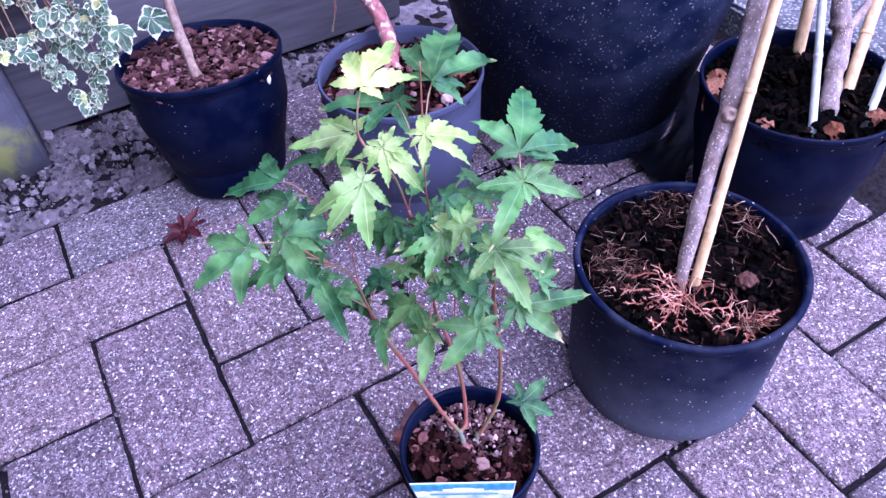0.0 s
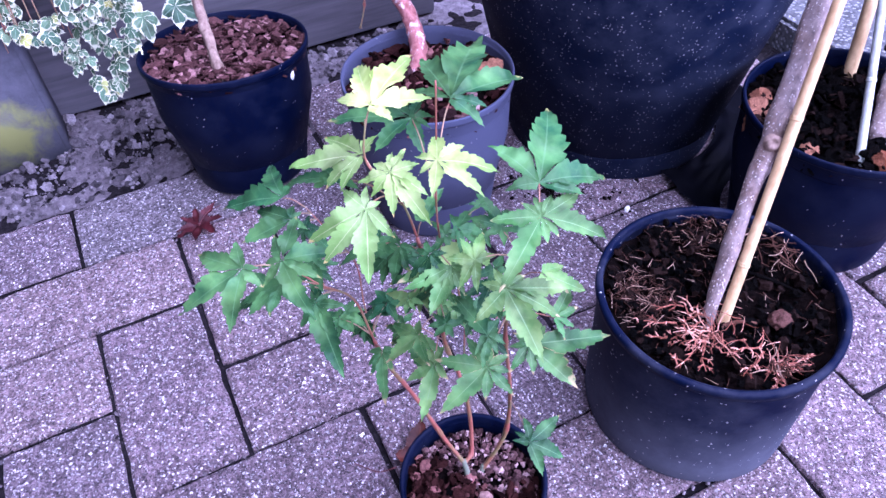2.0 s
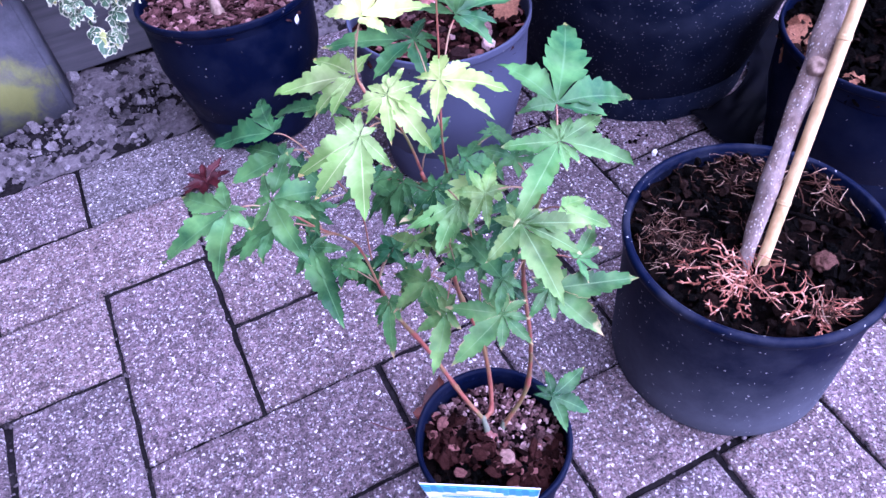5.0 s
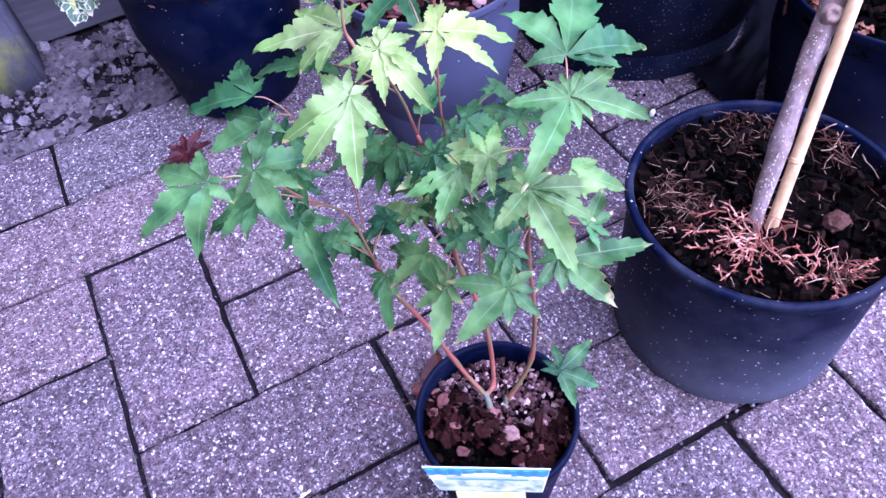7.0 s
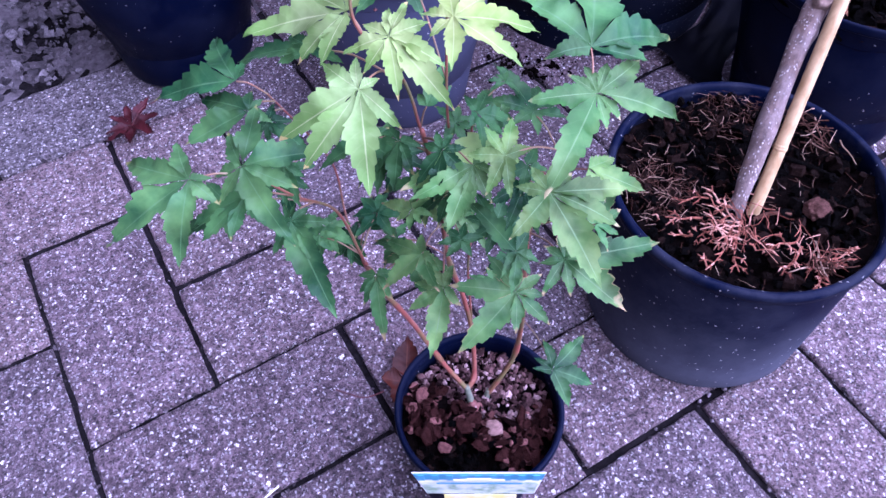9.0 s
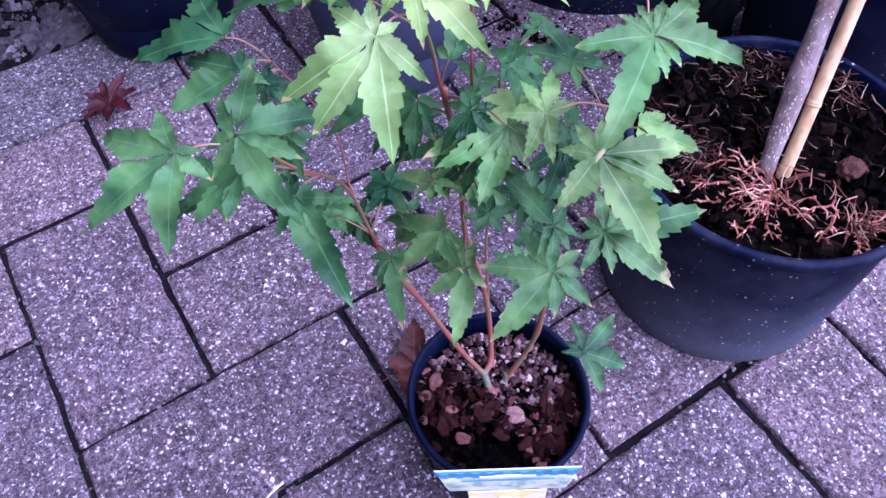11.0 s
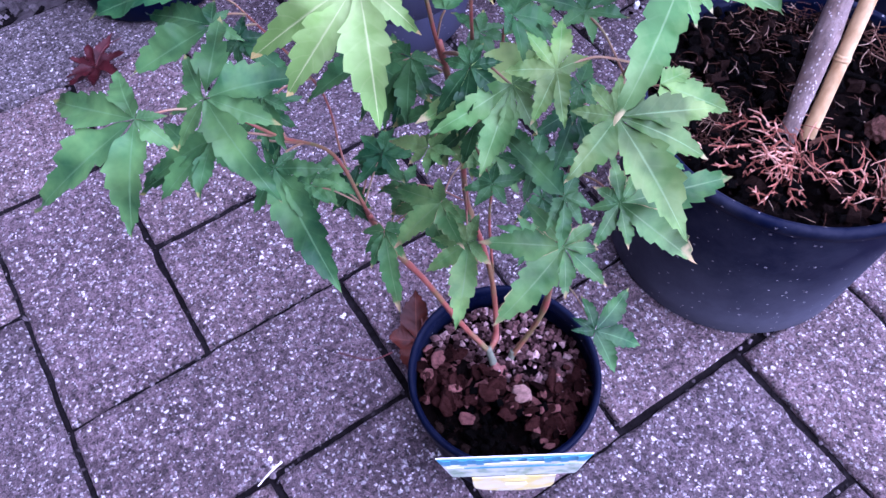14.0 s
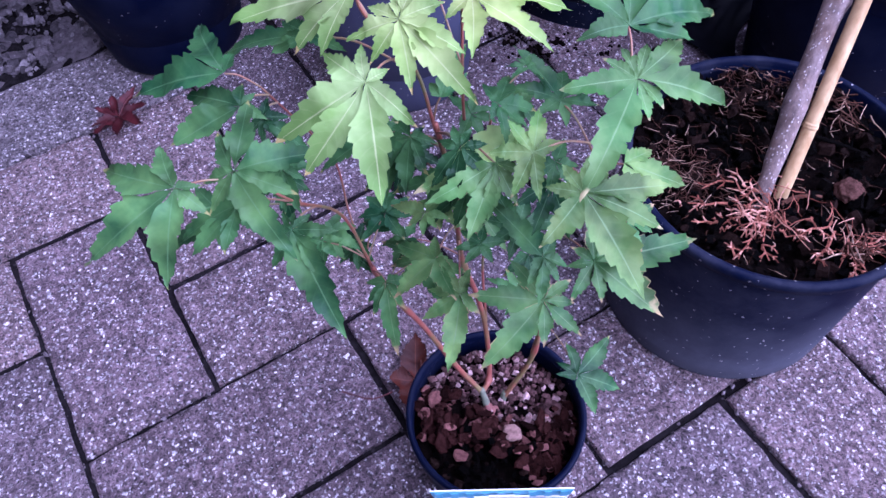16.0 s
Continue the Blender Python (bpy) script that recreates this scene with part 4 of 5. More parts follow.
def sprig(x, y, turn, length, seed):
    """A dry conifer sprig: a curved axis with short forking side shoots."""
    rng, bm = random.Random(seed), bmesh.new()
    p, a, axis = Vector((0, 0, 0)), 0.0, []
    for i in range(9):
        axis.append(p.copy())
        a += rng.gauss(0, 0.30)
        p = p + Vector((math.cos(a), math.sin(a), 0.10 * math.sin(i * 0.7))) * length / 8
    tube(bm, axis, 0.0009, 0.0004, 5)
    for i in range(1, 9):
        for side in (-1, 1):
            if rng.random() < 0.38:
                continue
            b = a * i / 8 + side * rng.uniform(0.3, 1.5)
            ln = length * rng.uniform(0.12, 0.50) * (1.15 - i / 12)
            q = axis[i]
            mid = q + Vector((math.cos(b), math.sin(b), rng.uniform(0.0, 0.35))) * ln * 0.5
            end = mid + Vector((math.cos(b - side * 0.35), math.sin(b - side * 0.35), rng.uniform(-0.1, 0.35))) * ln * 0.5
            mid.z += rng.uniform(-0.001, 0.003)
            tube(bm, spline([q, mid, end], 3), 0.00072, 0.00032, 5)
            for fork in (-1, 1):
                c = b + fork * rng.uniform(0.2, 1.3)
                tube(bm, [mid, mid + Vector((math.cos(c), math.sin(c), rng.uniform(-0.1, 0.3))) * ln * rng.uniform(0.15, 0.5)], 0.0006, 0.0003, 5)
    ob = part("dry_sprig", bm, M_ROOT, big_pot, "pinkish dry conifer sprig")
    ob.location, ob.rotation_euler = (x, y, 0.1465), (rng.uniform(-0.15, 0.15), rng.uniform(-0.1, 0.1), radians(turn))


for x, y, turn, ln, seed in ((-0.030, -0.016, 150, 0.042, 1), (-0.034, -0.022, 172, 0.046, 2), (-0.028, -0.024, 200, 0.044, 3), (-0.026, -0.012, 120, 0.036, 4), (-0.040, -0.030, 215, 0.030, 5),
                             (-0.006, -0.054, 190, 0.036, 6), (-0.010, -0.060, 205, 0.030, 7), (-0.008, -0.068, 235, 0.026, 8), (-0.006, -0.070, 310, 0.028, 9), (-0.012, -0.072, 270, 0.022, 10), (-0.050, -0.008, 165, 0.030, 11)):
    sprig(x, y, turn, ln, seed)
fibres("root_tangle", M_ROOT, big_pot, 34, (-0.028, -0.024), 0.010, 0.1455, 0.024, 0.0005, 41, rise=0.006, inside=0.0915, label="tangle of thin pinkish dry roots")
fibres("root_tangle", M_ROOT, big_pot, 22, (-0.008, -0.066), 0.008, 0.1455, 0.020, 0.0005, 42, rise=0.006, inside=0.0915, label="tangle of thin pinkish dry roots")
bm = bmesh.new()
tube(bm, spline([(-0.032, -0.028, 0.140), (-0.018, -0.027, 0.146), (-0.004, -0.031, 0.147), (0.006, -0.036, 0.144)], 5), 0.0020, 0.0010, 8, rough=0.3)
part("dead_twig", bm, M_STRAW, big_pot, "pale snapped twig")
bm = bmesh.new()
tube(bm, spline([(0.022, 0.028, 0.142), (0.036, 0.004, 0.147), (0.052, -0.016, 0.144), (0.060, -0.030, 0.142)], 5), 0.0018, 0.0010, 8, rough=0.3)
part("dead_twig", bm, M_BARK_DARK, big_pot, "dark bent twig")
bm = bmesh.new()
bmesh.ops.create_icosphere(bm, subdivisions=4, radius=0.0085)
for v in bm.verts:
    v.co *= 1 + 0.25 * noise.noise(v.co * 260) + 0.18 * noise.noise(v.co * 700)
    v.co.z *= 0.75
nub = part("root_nub", bm, M_NUB, big_pot, "knobbly brown root stub")
nub.location = (0.024, -0.0425, 0.1445)
young_tree = thing("young_tree", 0.470, -0.142, 0.132, "leaning young tree trunk with smooth grey speckled bark", "tree")
o = Vector((0.470, -0.142, 0.132))
bm = bmesh.new()
tube(bm, [p - o for p in spline([(0.464, -0.1475, 0.126), (0.4712, -0.1410, 0.145), (0.4855, -0.1295, 0.175), (0.518, -0.105, 0.235), (0.536, -0.095, 0.260), (0.578, -0.064, 0.330), (0.620, -0.034, 0.400), (0.70, 0.02, 0.56)], 10)],
     0.0045, 0.0100, 20, ((0.0, 0.0018), (0.33, 0.0007), (0.47, 0.0008), (0.60, 0.0022), (0.70, 0.0009)), 0.22, 4)
trunk = part("trunk", bm, M_BARK, young_tree)
scar = part("branch_scar", lathe([(0.0002, 0.0004), (0.0020, 0.0002), (0.0030, 0.0016), (0.0042, 0.0014), (0.0054, 0.0002), (0.0072, -0.0030)], 18, 0.15, 3), M_BARK_TAN, young_tree, "ringed scar of a cut branch")
scar.matrix_local = Matrix.Translation(Vector((0.5302, -0.1012, 0.2640)) - o) @ Vector((-0.55, -0.62, 0.55)).to_track_quat("Z", "Y").to_matrix().to_4x4()

cane = thing("bamboo_cane", 0.4755, -0.1525, 0.132, "pale bamboo cane standing beside the leaning trunk", "cane", "bamboo canes")
o = Vector((0.4755, -0.1525, 0.132))
bm = bmesh.new()
tube(bm, [Vector((0.473, -0.1545, 0.126)).lerp(Vector((0.669, -0.010, 0.56)), i / 60) - o for i in range(61)], 0.0043, 0.0043, 14)
part("shaft", bm, M_CANE, cane)



def node_ring(parent, at, d, r, material):
    """The raised joint of a cane."""
    bm = lathe([(r * 0.9, -0.0022), (r * 1.05, -0.0018), (r * 1.16, -0.0004), (r * 1.02, 0.0), (r * 1.13, 0.0006), (r * 1.02, 0.002), (r * 0.9, 0.0023)], 14)
    ob = part("node", bm, material, parent)
    ob.matrix_local = Matrix.Translation(at) @ d.to_track_quat("Z", "Y").to_matrix().to_4x4()


for f in (0.13, 0.36, 0.62, 0.88):
    d = Vector((0.196, 0.1445, 0.434))
    node_ring(cane, Vector((-0.0025, -0.002, -0.006)) + d * f, d, 0.0043, M_CANE)

# ---------------------------------------------------------------- pots at the back
PC = (0.2265, 0.398)
bark_pot = pot("bark_pot", *PC, 0.069, 0.0960, 0.165, "black plastic pot filled with red-brown bark chips", M_PLASTIC, lip=0.0012, seed=8, bands=((0.108, 0.0022),), tilt=(-5.7, 1.7))
part("soil", bed(0.092, 0.146, 0.004, 5), M_PEAT, bark_pot)
scatter("bark_mulch", M_BARK_RED, bark_pot, 1150, 0.090, 0.151, 0.0036, 0.16, 41, lift=0.009, steep=0.7)
shrub = thing("bare_shrub", 0.213, 0.365, 0.150, "bare pale woody shrub stem in bark chips", "shrub")
o = Vector((0.213, 0.365, 0.150))
bm = bmesh.new()
tube(bm, [p - o for p in spline([(0.214, 0.362, 0.142), (0.214, 0.372, 0.165), (0.216, 0.399, 0.190), (0.219, 0.429, 0.217), (0.226, 0.470, 0.29), (0.23, 0.49, 0.40)], 8)], 0.0062, 0.0050, 14, ((0.12, 0.0014), (0.2, 0.0012), (0.45, 0.0012)), 0.35, 9)
part("trunk", bm, M_BARK_TAN, shrub)
bm = bmesh.new()
splash = bmesh.ops.create_icosphere(bm, subdivisions=2, radius=0.006)
for v in bm.verts:
    v.co = Vector((v.co.x * 0.55, v.co.y * 0.22, v.co.z * 0.9)) * (1 + 0.4 * noise.noise(v.co * 300))
dropping = part("dried_splash", bm, M_CARD, bark_pot, "dried white splash on the side")
dropping.location = (0.056, -0.0745, 0.143)
dropping.rotation_euler = (radians(8), 0, radians(35))

PD = (0.403, 0.227)
grey_pot = pot("grey_pot", *PD, 0.068, 0.0905, 0.180, "dark grey plastic pot with a peeling maple stem", M_PLASTIC_GREY, lip=0.0004, seed=12)
part("soil", bed(0.088, 0.158, 0.004, 9), M_PEAT, grey_pot)
scatter("bark_mulch", M_BARK_BROWN, grey_pot, 520, 0.084, 0.161, 0.0040, 0.2, 51, lift=0.007, steep=0.8)
scatter("pale_bark", M_GRIT, grey_pot, 18, 0.078, 0.166, 0.0060, 0.35, 52, keep=lambda x, y: x + 0.2 * y < 0.03, lift=0.004)
dead = palmate("dead_leaf", [(-150, 0.014), (-60, 0.016), (20, 0.022), (100, 0.016)], M_LITTER, grey_pot, width=0.8, sinus=0.6, teeth=0.05, seed=91, label="orange-brown dead leaf")
dead.matrix_local = plane_at((0.058, -0.026, 0.172), (-0.4, -0.5, 0.75))
old_maple = thing("potted_maple", 0.407, 0.262, 0.160, "red-barked maple trunk with flaking pale patches", "tree")
o = Vector((0.407, 0.262, 0.160))
bm = bmesh.new()
tube(bm, [p - o for p in spline([(0.403, 0.252, 0.150), (0.409, 0.262, 0.172), (0.416, 0.282, 0.192), (0.411, 0.306, 0.222), (0.392, 0.345, 0.28), (0.36, 0.37, 0.36)], 10)], 0.0098, 0.0066, 16, ((0.12, 0.003), (0.36, 0.0015)), 0.35, 3)
part("trunk", bm, M_BARK_STEM, old_maple)
bm = bmesh.new()
tube(bm, [Vector(p) - o for p in spline([(0.392, 0.345, 0.28), (0.397, 0.372, 0.225), (0.393, 0.371, 0.190), (0.384, 0.369, 0.163)], 6)], 0.0011, 0.0008, 8, ((0.66, 0.0016), (1.0, 0.0012)))
part("twig", bm, M_PETIOLE, old_maple)

PE = (0.682, 0.262)
barrel = pot("barrel_pot", *PE, 0.134, 0.200, 0.46, "very large black plastic tub spattered with dried mud", M_PLASTIC_BARREL, lip=0.006, seed=15, wobble=0.006, bands=((0.210, 0.004), (0.236, 0.0035)))
part("soil", bed(0.198, 0.42, 0.006, 19), M_PEAT, barrel)

PF = (0.757, -0.012)
cane_pot = pot("cane_pot", *PF, 0.083, 0.1035, 0.163, "black plastic pot with canes, dark bark and dead leaves", M_PLASTIC, lip=0.0012, seed=17)
part("soil", bed(0.101, 0.140, 0.006, 29), M_PEAT, cane_pot)
scatter("bark_mulch", M_BARK_DARK, cane_pot, 800, 0.098, 0.145, 0.0042, 0.2, 61, lift=0.008, steep=0.9)
rng = random.Random(8)
for x, y, s in ((-0.076, 0.046, 0.020), (-0.086, 0.012, 0.017), (-0.070, 0.028, 0.015), (-0.078, -0.022, 0.011), (-0.030, -0.070, 0.012), (0.02, -0.078, 0.011), (-0.058, 0.060, 0.014)):
    lf = palmate("dead_leaf", [(a + rng.uniform(-15, 15), s * rng.uniform(0.75, 1.1)) for a in (-140, -70, 0, 70, 140)], M_LITTER, cane_pot, width=0.8, sinus=0.5, teeth=0.12, droop=0.6, fold=0.7, seed=int(1000 * s + 99 * x), label="curled tan dead leaf")
    lf.matrix_local = plane_at((x, y, 0.152 + rng.uniform(0, 0.004)), (rng.uniform(-0.5, 0.2), rng.uniform(-0.6, 0), 0.8))
for base, top, r, mat, lab in (((0.811, 0.037, 0.138), (0.875, 0.103, 0.34), 0.0068, M_CANE, "thick tan bamboo cane in a pot"), ((0.7185, -0.0655, 0.138), (0.785, 0.030, 0.285), 0.0042, M_CANE_GREY, "thin grey-green cane in a pot"),
                               ((0.784, -0.048, 0.138), (0.895, 0.024, 0.27), 0.0064, M_CANE, "slanting tan bamboo cane in a pot"), ((0.774, -0.084, 0.138), (0.87, -0.03, 0.24), 0.0045, M_CANE_GREY, "thin grey-green cane in a pot")):
    cn = thing("bamboo_cane", *base, lab, "cane", "bamboo canes")
    bm = bmesh.new()
    d = (Vector(top) - Vector(base)) * 1.8
    tube(bm, [d * (i / 40) for i in range(41)], r, r * 0.95, 12)
    part("shaft", bm, mat, cn)
    for f in (0.24, 0.55, 0.86):
        node_ring(cn, d * f, d, r, mat)
old_shrub = thing("gnarled_shrub", 0.757, -0.049, 0.140, "gnarled pale grey shrub trunk among canes", "shrub")
o = Vector((0.757, -0.049, 0.140))
bm = bmesh.new()
tube(bm, [p - o for p in spline([(0.752, -0.052, 0.130), (0.760, -0.046, 0.152), (0.778, -0.030, 0.175), (0.803, -0.008, 0.200), (0.806, 0.010, 0.232), (0.81, 0.03, 0.30)], 8)], 0.0105, 0.0085, 14, ((0.05, 0.004), (0.66, 0.004)), 0.35, 6)
part("trunk", bm, M_BARK, old_shrub)
bm = bmesh.new()
tube(bm, [Vector(p) - o for p in spline([(0.803, -0.008, 0.200), (0.835, -0.002, 0.212), (0.875, 0.01, 0.235)], 6)], 0.006, 0.004, 10, rough=0.3)
part("limb", bm, M_BARK, old_shrub)

# an added crumpled black sheet for the deep shade between tub and cane pot
layer = thing("gap_shade", 0.75, 0.10, 0.002, "crumpled black sheet added for the deep shade between two pots", "plastic")
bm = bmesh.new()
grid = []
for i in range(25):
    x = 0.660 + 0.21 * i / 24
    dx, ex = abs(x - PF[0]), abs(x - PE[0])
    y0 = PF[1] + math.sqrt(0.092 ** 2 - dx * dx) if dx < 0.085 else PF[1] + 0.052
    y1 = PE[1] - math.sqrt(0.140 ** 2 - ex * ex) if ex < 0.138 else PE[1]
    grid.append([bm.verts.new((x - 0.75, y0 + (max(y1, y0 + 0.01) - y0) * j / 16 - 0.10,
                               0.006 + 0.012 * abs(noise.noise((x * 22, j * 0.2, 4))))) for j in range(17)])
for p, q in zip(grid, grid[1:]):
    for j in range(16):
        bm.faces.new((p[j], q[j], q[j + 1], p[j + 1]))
part("sheet", bm, M_GAP_SHADE, layer)

# ---------------------------------------------------------------- ivy in front of the post and wall
planter = thing("wall_planter", 0.055, 0.595, 0.215, "dark wall planter lined with brown coir", "planter")
bm = bmesh.new()
box(bm, (0.17, 0.060, 0.10), (0, 0, 0.05))
bmesh.ops.bevel(bm, geom=bm.edges, offset=0.006, segments=2, affect="EDGES")
part("trough", bm, M_PLASTIC, planter)
fibres("coir", M_STRAW, planter, 160, (-0.005, -0.036), 0.016, 0.004, 0.018, 0.0005, 71, rise=0.03, label="brown tangled coir")
IVY = Vector((0.06, 0.56, 0.26))
ivy = thing("ivy_plant", *IVY, "variegated trailing ivy with cream-edged leaves hanging from a planter", "plant")
rng = random.Random(12)
for i in range(14):
    x1 = rng.uniform(-0.05, 0.085)
    y1 = -0.045 - 0.35 * max(0, x1)
    z1 = rng.uniform(-0.11, -0.06)
    bm = bmesh.new()
    tube(bm, spline([(x1 * 0.5, 0, 0), (x1 * 0.8, y1 * 0.8, 0.012), (x1, y1, -0.04), (x1 * 1.05, y1 - 0.004, z1)], 5), 0.0010, 0.0006, 6)
    part("stem", bm, M_PETIOLE, ivy)
n_ivy = 0
while n_ivy < 150:
    x = rng.uniform(0.012, 0.155)
    low = 0.182 - 0.058 * max(0.0, 1 - abs(x - 0.098) / 0.042) - 0.012 * (x > 0.06)
    z = low + (0.275 - low) * rng.random() ** 1.5
    y = 0.525 - 0.42 * (x - 0.02) + 0.35 * (z - 0.2) + rng.uniform(-0.016, 0.014)
    if math.hypot(x - 0.055, (z - 0.215) * 1.0) < 0.020 or math.hypot(x - PC[0], y - PC[1]) < 0.100:
        continue
    s = rng.uniform(0.008, 0.0155)
    t0 = rng.uniform(-150, -30)
    lv = palmate("ivy_leaf", [(t0 + a, s * f) for a, f in ((-118, 0.62), (-55, 0.82), (0, 1.15), (55, 0.82), (118, 0.62))], M_LEAF["ivy_yellow" if rng.random() < 0.12 else "ivy"], ivy, width=0.66, sinus=0.52, teeth=0.05, droop=0.5, fold=0.35, seed=300 + n_ivy)
    lv.matrix_local = plane_at(Vector((x, y, z)) - IVY, (rng.uniform(-0.6, 0.6), rng.uniform(-1.0, -0.1), 0.65))
    n_ivy += 1
for x, y, z, s, t0 in ((0.196, 0.448, 0.205, 0.034, -35), (0.160, 0.462, 0.195, 0.026, -90), (0.094, 0.458, 0.128, 0.020, -115), (0.112, 0.466, 0.142, 0.016, -70)):
    lv = palmate("ivy_leaf", [(t0 + a, s * f) for a, f in ((-118, 0.6), (-55, 0.75), (0, 1.1), (55, 0.75), (118, 0.6))], M_LEAF["ivy"], ivy, width=0.55, sinus=0.52, teeth=0.05, droop=0.3, fold=0.25, seed=400 + int(s * 1000))
    lv.matrix_local = plane_at(Vector((x, y, z)) - IVY, (0.1, -0.5, 0.8))

# ---------------------------------------------------------------- things lying on the paving
red = thing("fallen_leaf", 0.134, 0.311, 0.006, "crumpled dark red fallen maple leaf on paving", "leaf")
palmate("blade", [(-175, 0.026), (-140, 0.034), (-100, 0.036), (-55, 0.033), (-8, 0.030), (40, 0.036), (85, 0.028), (130, 0.026)], M_LEAF["red"], red, width=0.30, sinus=0.2, droop=-0.3, fold=1.1, seed=77)
bm = bmesh.new()
tube(bm, [Vector(p) for p in spline([(0, 0, 0), (0.016, 0.012, 0.006), (0.034, 0.018, 0.004)], 5)], 0.0006, 0.0004, 6)
part("petiole", bm, M_RED_STALK, red)

brown = thing("fallen_leaf", 0.236, -0.079, 0.006, "dry red-brown dead leaf beside the small pot", "leaf")
palmate("blade", [(-120, 0.036), (-75, 0.022), (60, 0.036), (15, 0.020), (150, 0.020)], M_LEAF["brown"], brown, width=0.55, sinus=0.5, teeth=0.05, droop=-0.2, fold=0.5, seed=78)
bm = bmesh.new()
tube(bm, [Vector(p) for p in spline([(-0.02, 0.0, 0.004), (-0.035, 0.004, 0.002), (-0.046, 0.014, 0.004), (-0.052, 0.020, 0.006)], 5)], 0.0006, 0.0004, 6)
part("petiole", bm, M_RED_STALK, brown)

# dark crumbs of soil and moss swept against the foot of the tub, and a few chips
rng, bm = random.Random(17), bmesh.new()
for i in range(420):
    x = rng.gauss(0.556, 0.024)
    y = 0.158 - 0.83 * (x - 0.556) + rng.gauss(0, 0.016)
    if math.hypot(x - PE[0], y - PE[1]) < 0.142 or math.hypot(x - PD[0], y - PD[1]) < 0.075:
        continue
    q = 0.0012 * math.exp(rng.gauss(0, 0.5))
    chip(bm, (x, y, 0.0006), min(q, 0.004), 0.6, rng, Euler((rng.uniform(-1, 1), rng.uniform(-1, 1), rng.uniform(0, 6.28))).to_matrix())
tagged(part("soil_crumbs", bm, M_PEAT, smooth=False), "dark soil crumbs swept against the tub", "soil", kind="stuff")
pale_chip = thing("stone_chip", 0.594, 0.098, 0.001, "small white stone chip lying on the paving", "stone")
bm = bmesh.new()
chip(bm, (0, 0, 0.001), 0.0036, 0.5, random.Random(3), Euler((0.2, 0.1, 0.8)).to_matrix())
part("flake", bm, M_CARD, pale_chip, smooth=False)

# a pale split of wood lying along a joint
splinter = thing("wood_splinter", 0.105, -0.1045, 0.002, "thin pale split of wood lying in a paving joint", "splinter")
bm = bmesh.new()
tube(bm, spline([(-0.0102, -0.0030, 0), (0.0, 0.0002, 0.0012), (0.0102, 0.0026, 0.0004)], 4), 0.0005, 0.0009, 6, ((0.6, 0.0006),))
part("sliver", bm, M_SPLINT, splinter, smooth=False)

# ---------------------------------------------------------------- paving, block by block
paving = tagged(new("paving"), "herringbone paving of speckled grey-mauve concrete blocks", "paving", kind="structure")


def block_mesh(name, lx, ly, seed, material):
    """One worn concrete block: uneven outline, softened arrises, top at z = 0."""
    rng = random.Random(seed)
    edge = []
    cnt = ((lx, 0), (ly, 1), (lx, 2), (ly, 3))
    for ln, side in cnt:
        k = max(3, int(ln / 0.0105))
        for i in range(k):
            f = i / k
            edge.append(((-0.5 + f) * lx, -ly / 2) if side == 0 else (lx / 2, (-0.5 + f) * ly) if side == 1 else ((0.5 - f) * lx, ly / 2) if side == 2 else (-lx / 2, (0.5 - f) * ly))
    bm = bmesh.new()
    rings = []
    for inset, z in ((0.0, -0.030), (0.0, -0.0040), (0.0008, -0.0018), (0.0026, -0.0005), (0.008, 0.0)):
        ring = []
        for j, (x, y) in enumerate(edge):
            corner = 0.0007 if abs(abs(x) - lx / 2) < 1e-6 and abs(abs(y) - ly / 2) < 1e-6 else 0.0
            jit = 0.0014 * noise.noise((x * 60 + seed, y * 60, 1)) + 0.0022 * noise.noise((x * 210, y * 210 + seed, 2))
            q = inset + jit + corner + (0.0026 * max(0, noise.noise((x * 110, y * 110, seed))) if 0 < inset < 0.01 else 0)
            ring.append(bm.verts.new((x - math.copysign(min(q, abs(x)), x) if abs(x) > lx / 2 - 1e-6 or inset > 0.01 else x, y - math.copysign(min(q, abs(y)), y) if abs(y) > ly / 2 - 1e-6 or inset > 0.01 else y, z)))
        rings.append(ring)
    n = len(edge)
    for a, b in zip(rings, rings[1:]):
        for j in range(n):
            bm.faces.new((a[j], a[(j + 1) % n], b[(j + 1) % n], b[j]))
    bm.faces.new(rings[-1])
    return mesh_from(bm, name, material)


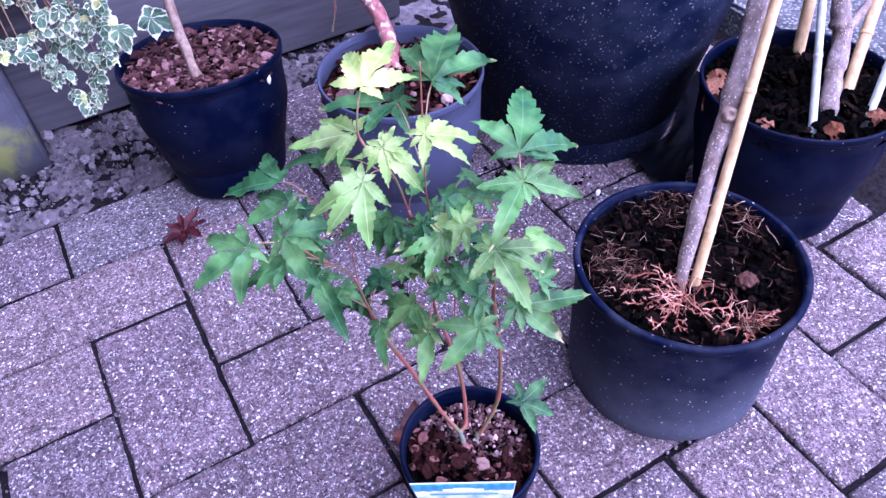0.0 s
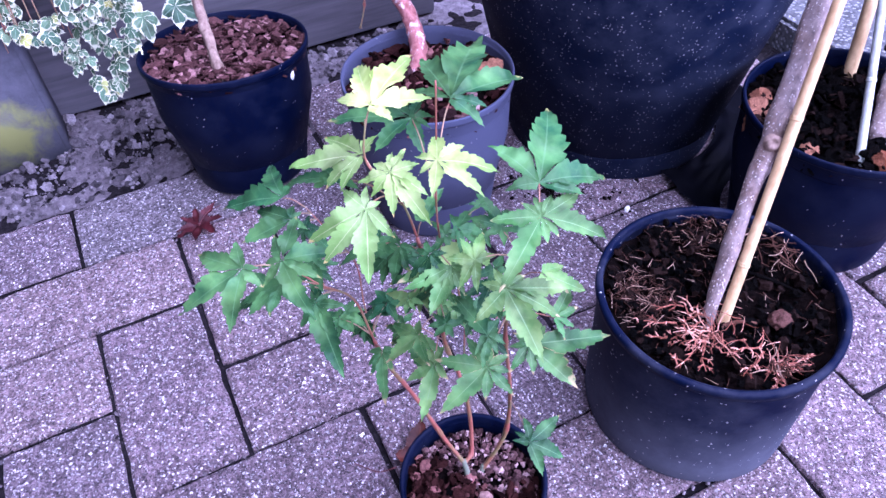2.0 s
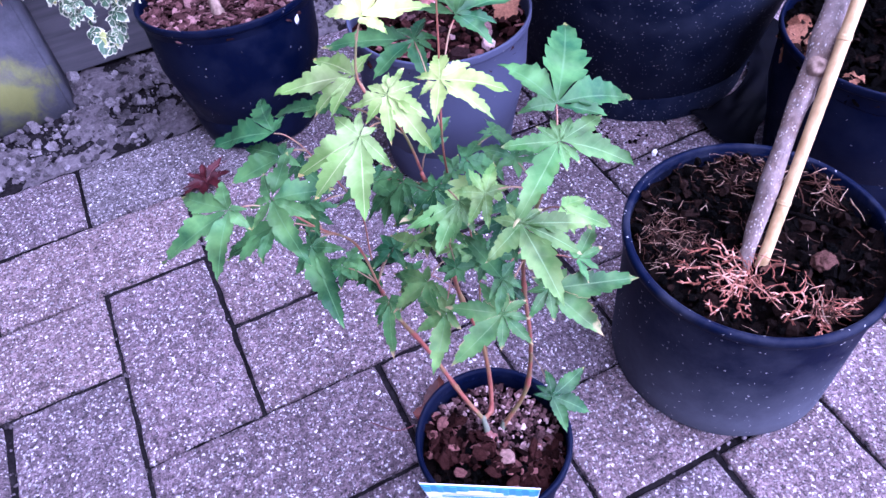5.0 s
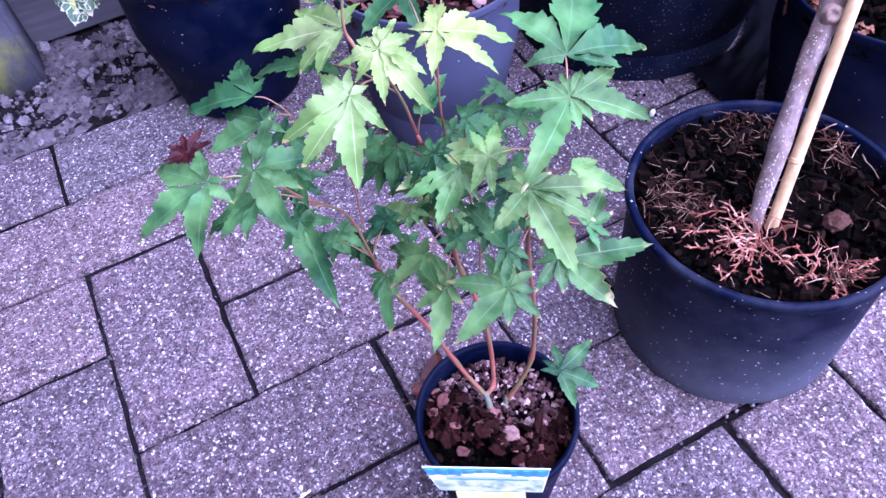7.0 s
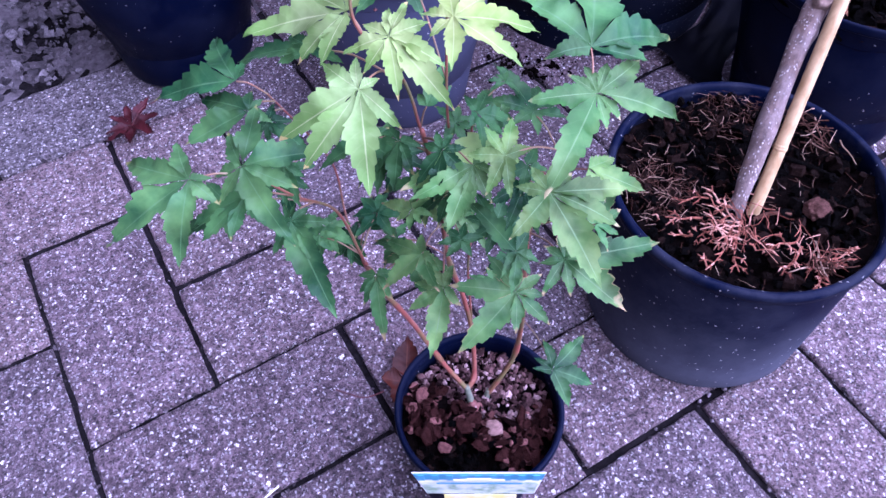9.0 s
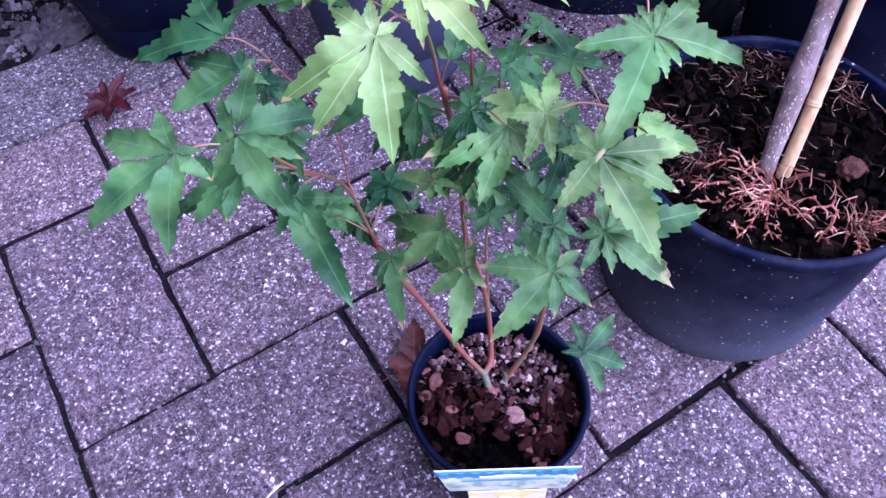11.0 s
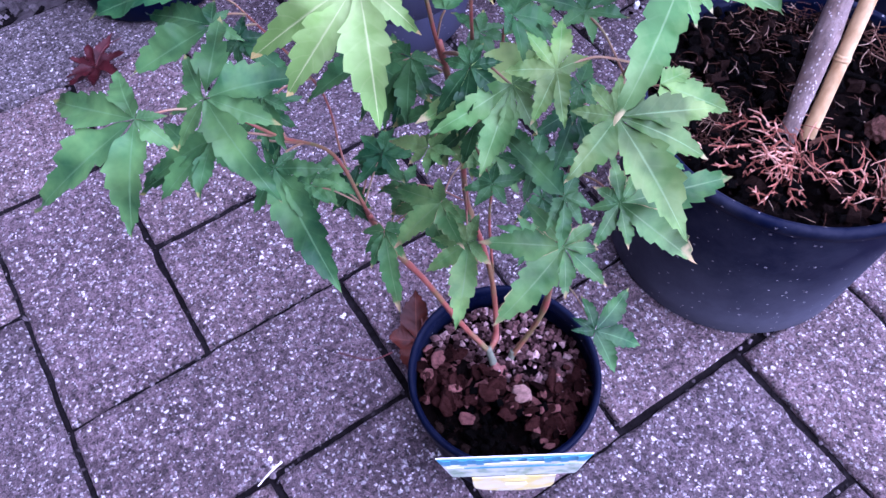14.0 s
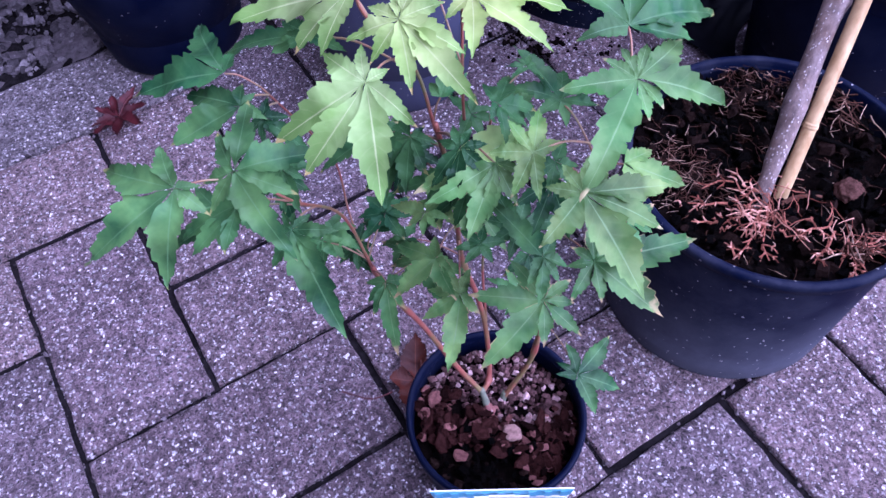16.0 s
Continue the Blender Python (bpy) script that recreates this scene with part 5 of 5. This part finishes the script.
GAP = 0.0036
FULL = [block_mesh("block", 2 * W - GAP, W - GAP, s, M_BLOCK) for s in (11, 23, 37, 51, 68)]
HALF = [block_mesh("block", W - GAP, W - GAP, s, M_BLOCK) for s in (81, 93)]
PALE = [block_mesh("block", 2 * W - GAP, W - GAP, s, M_BLOCK_PALE) for s in (14, 29)]
EDGES = []
rng = random.Random(21)
for m in range(-26, 27):
    for n in range(-14, 15):
        for kind, (a, b) in (("u", (m + 2 * n, -1 + m - 2 * n)), ("v", (m + 2 * n, m - 2 * n))):
            x0, y0 = a * W, b * W
            x1, y1 = (x0 + 2 * W, y0 + W) if kind == "u" else (x0 + W, y0 + 2 * W)
            if x0 < -0.82 or x1 > 1.02 or y0 < -1.0 or y0 > 0.46:
                continue
            data, cy = rng.choice(FULL), (y0 + y1) / 2
            limit = 4.02 * W if x1 < 2.05 * W else 5.05 * W
            if y0 + W > limit:
                continue
            cx = (x0 + x1) / 2
            if kind == "u" and x0 < 1.9 * W and x1 > 2.05 * W and y1 > 4.05 * W:
                data, cx = rng.choice(HALF), 2.5 * W
            if y1 > limit:
                if kind == "u":
                    continue
                data, cy = rng.choice(HALF), y0 + W / 2
            if y0 > 2.9 * W and x1 < 2.1 * W:
                data = rng.choice(PALE) if data in FULL else data
            if data in FULL and -0.25 < cx < 0.80 and -0.42 < cy < 0.45:
                EDGES.append((x0, y0, x1, y1))
            ob = new("block", data)
            ob.parent = paving
            ob.location = (cx + rng.gauss(0, 0.0010), cy + rng.gauss(0, 0.0010), rng.gauss(0, 0.0010))
            ob.rotation_euler = (rng.gauss(0, 0.004), rng.gauss(0, 0.004), (math.pi / 2 if kind == "v" else 0) + rng.choice((0, math.pi)) + rng.gauss(0, 0.005))

# sand, grit and crumbs that lie unevenly along the joints
grit_rng, bm = random.Random(33), bmesh.new()
for x0, y0, x1, y1 in EDGES:
    for side in range(4):
        filled = grit_rng.random() ** 2
        for i in range(int(26 * filled)):
            f = grit_rng.random()
            x, y = ((x0 + f * (x1 - x0), (y0, y1)[side // 2]) if side % 2 else ((x0, x1)[side // 2], y0 + f * (y1 - y0)))
            size = min(0.0022, 0.0009 * math.exp(grit_rng.gauss(0, 0.45)))
            chip(bm, (x + grit_rng.gauss(0, 0.0016), y + grit_rng.gauss(0, 0.0016), -0.0018 + grit_rng.uniform(0, 0.0018)), size, 0.7, grit_rng,
                 Euler((grit_rng.uniform(-1, 1), grit_rng.uniform(-1, 1), grit_rng.uniform(0, 6.28))).to_matrix())
joint_grit = part("joint_grit", bm, M_JOINT_GRIT, paving, smooth=False)
tagged(joint_grit, kind="stuff")

# the rest of the paving, farther out, joined into one
verts, faces = [], []
for m in range(-70, 71):
    for n in range(-40, 41):
        for kind, (a, b) in (("u", (m + 2 * n, -1 + m - 2 * n)), ("v", (m + 2 * n, m - 2 * n))):
            x0, y0 = a * W, b * W
            x1, y1 = (x0 + 2 * W, y0 + W) if kind == "u" else (x0 + W, y0 + 2 * W)
            if not (-0.80 < x0 and x1 < 4.0 and -4.0 < y0 and y1 < 0.42) and not (1.02 < x1 < 4.0 and -4.0 < y0 < 3.0):
                continue
            if (x0 >= -0.82 and x1 <= 1.02 and -1.0 <= y0 <= 0.46) or (x1 > 1.0 and x0 < 1.8 and y1 > -0.5 and y0 < 1.9):
                continue
            g, z, i = GAP / 2, rng.gauss(0, 0.0008), len(verts)
            for inset, h in ((0.0, -0.02), (0.0, -0.003), (0.003, 0.0)):
                e = g + inset
                verts += [(x0 + e, y0 + e, z + h), (x1 - e, y0 + e, z + h), (x1 - e, y1 - e, z + h), (x0 + e, y1 - e, z + h)]
            for r in (0, 4):
                faces += [(i + r + j, i + r + (j + 1) % 4, i + r + 4 + (j + 1) % 4, i + r + 4 + j) for j in range(4)]
            faces.append((i + 8, i + 9, i + 10, i + 11))
me = bpy.data.meshes.new("paving_rest")
me.from_pydata(verts, [], faces)
me.materials.append(M_BLOCK)
rest = new("paving_rest", me)
rest.parent = paving
tagged(rest, kind="stuff")
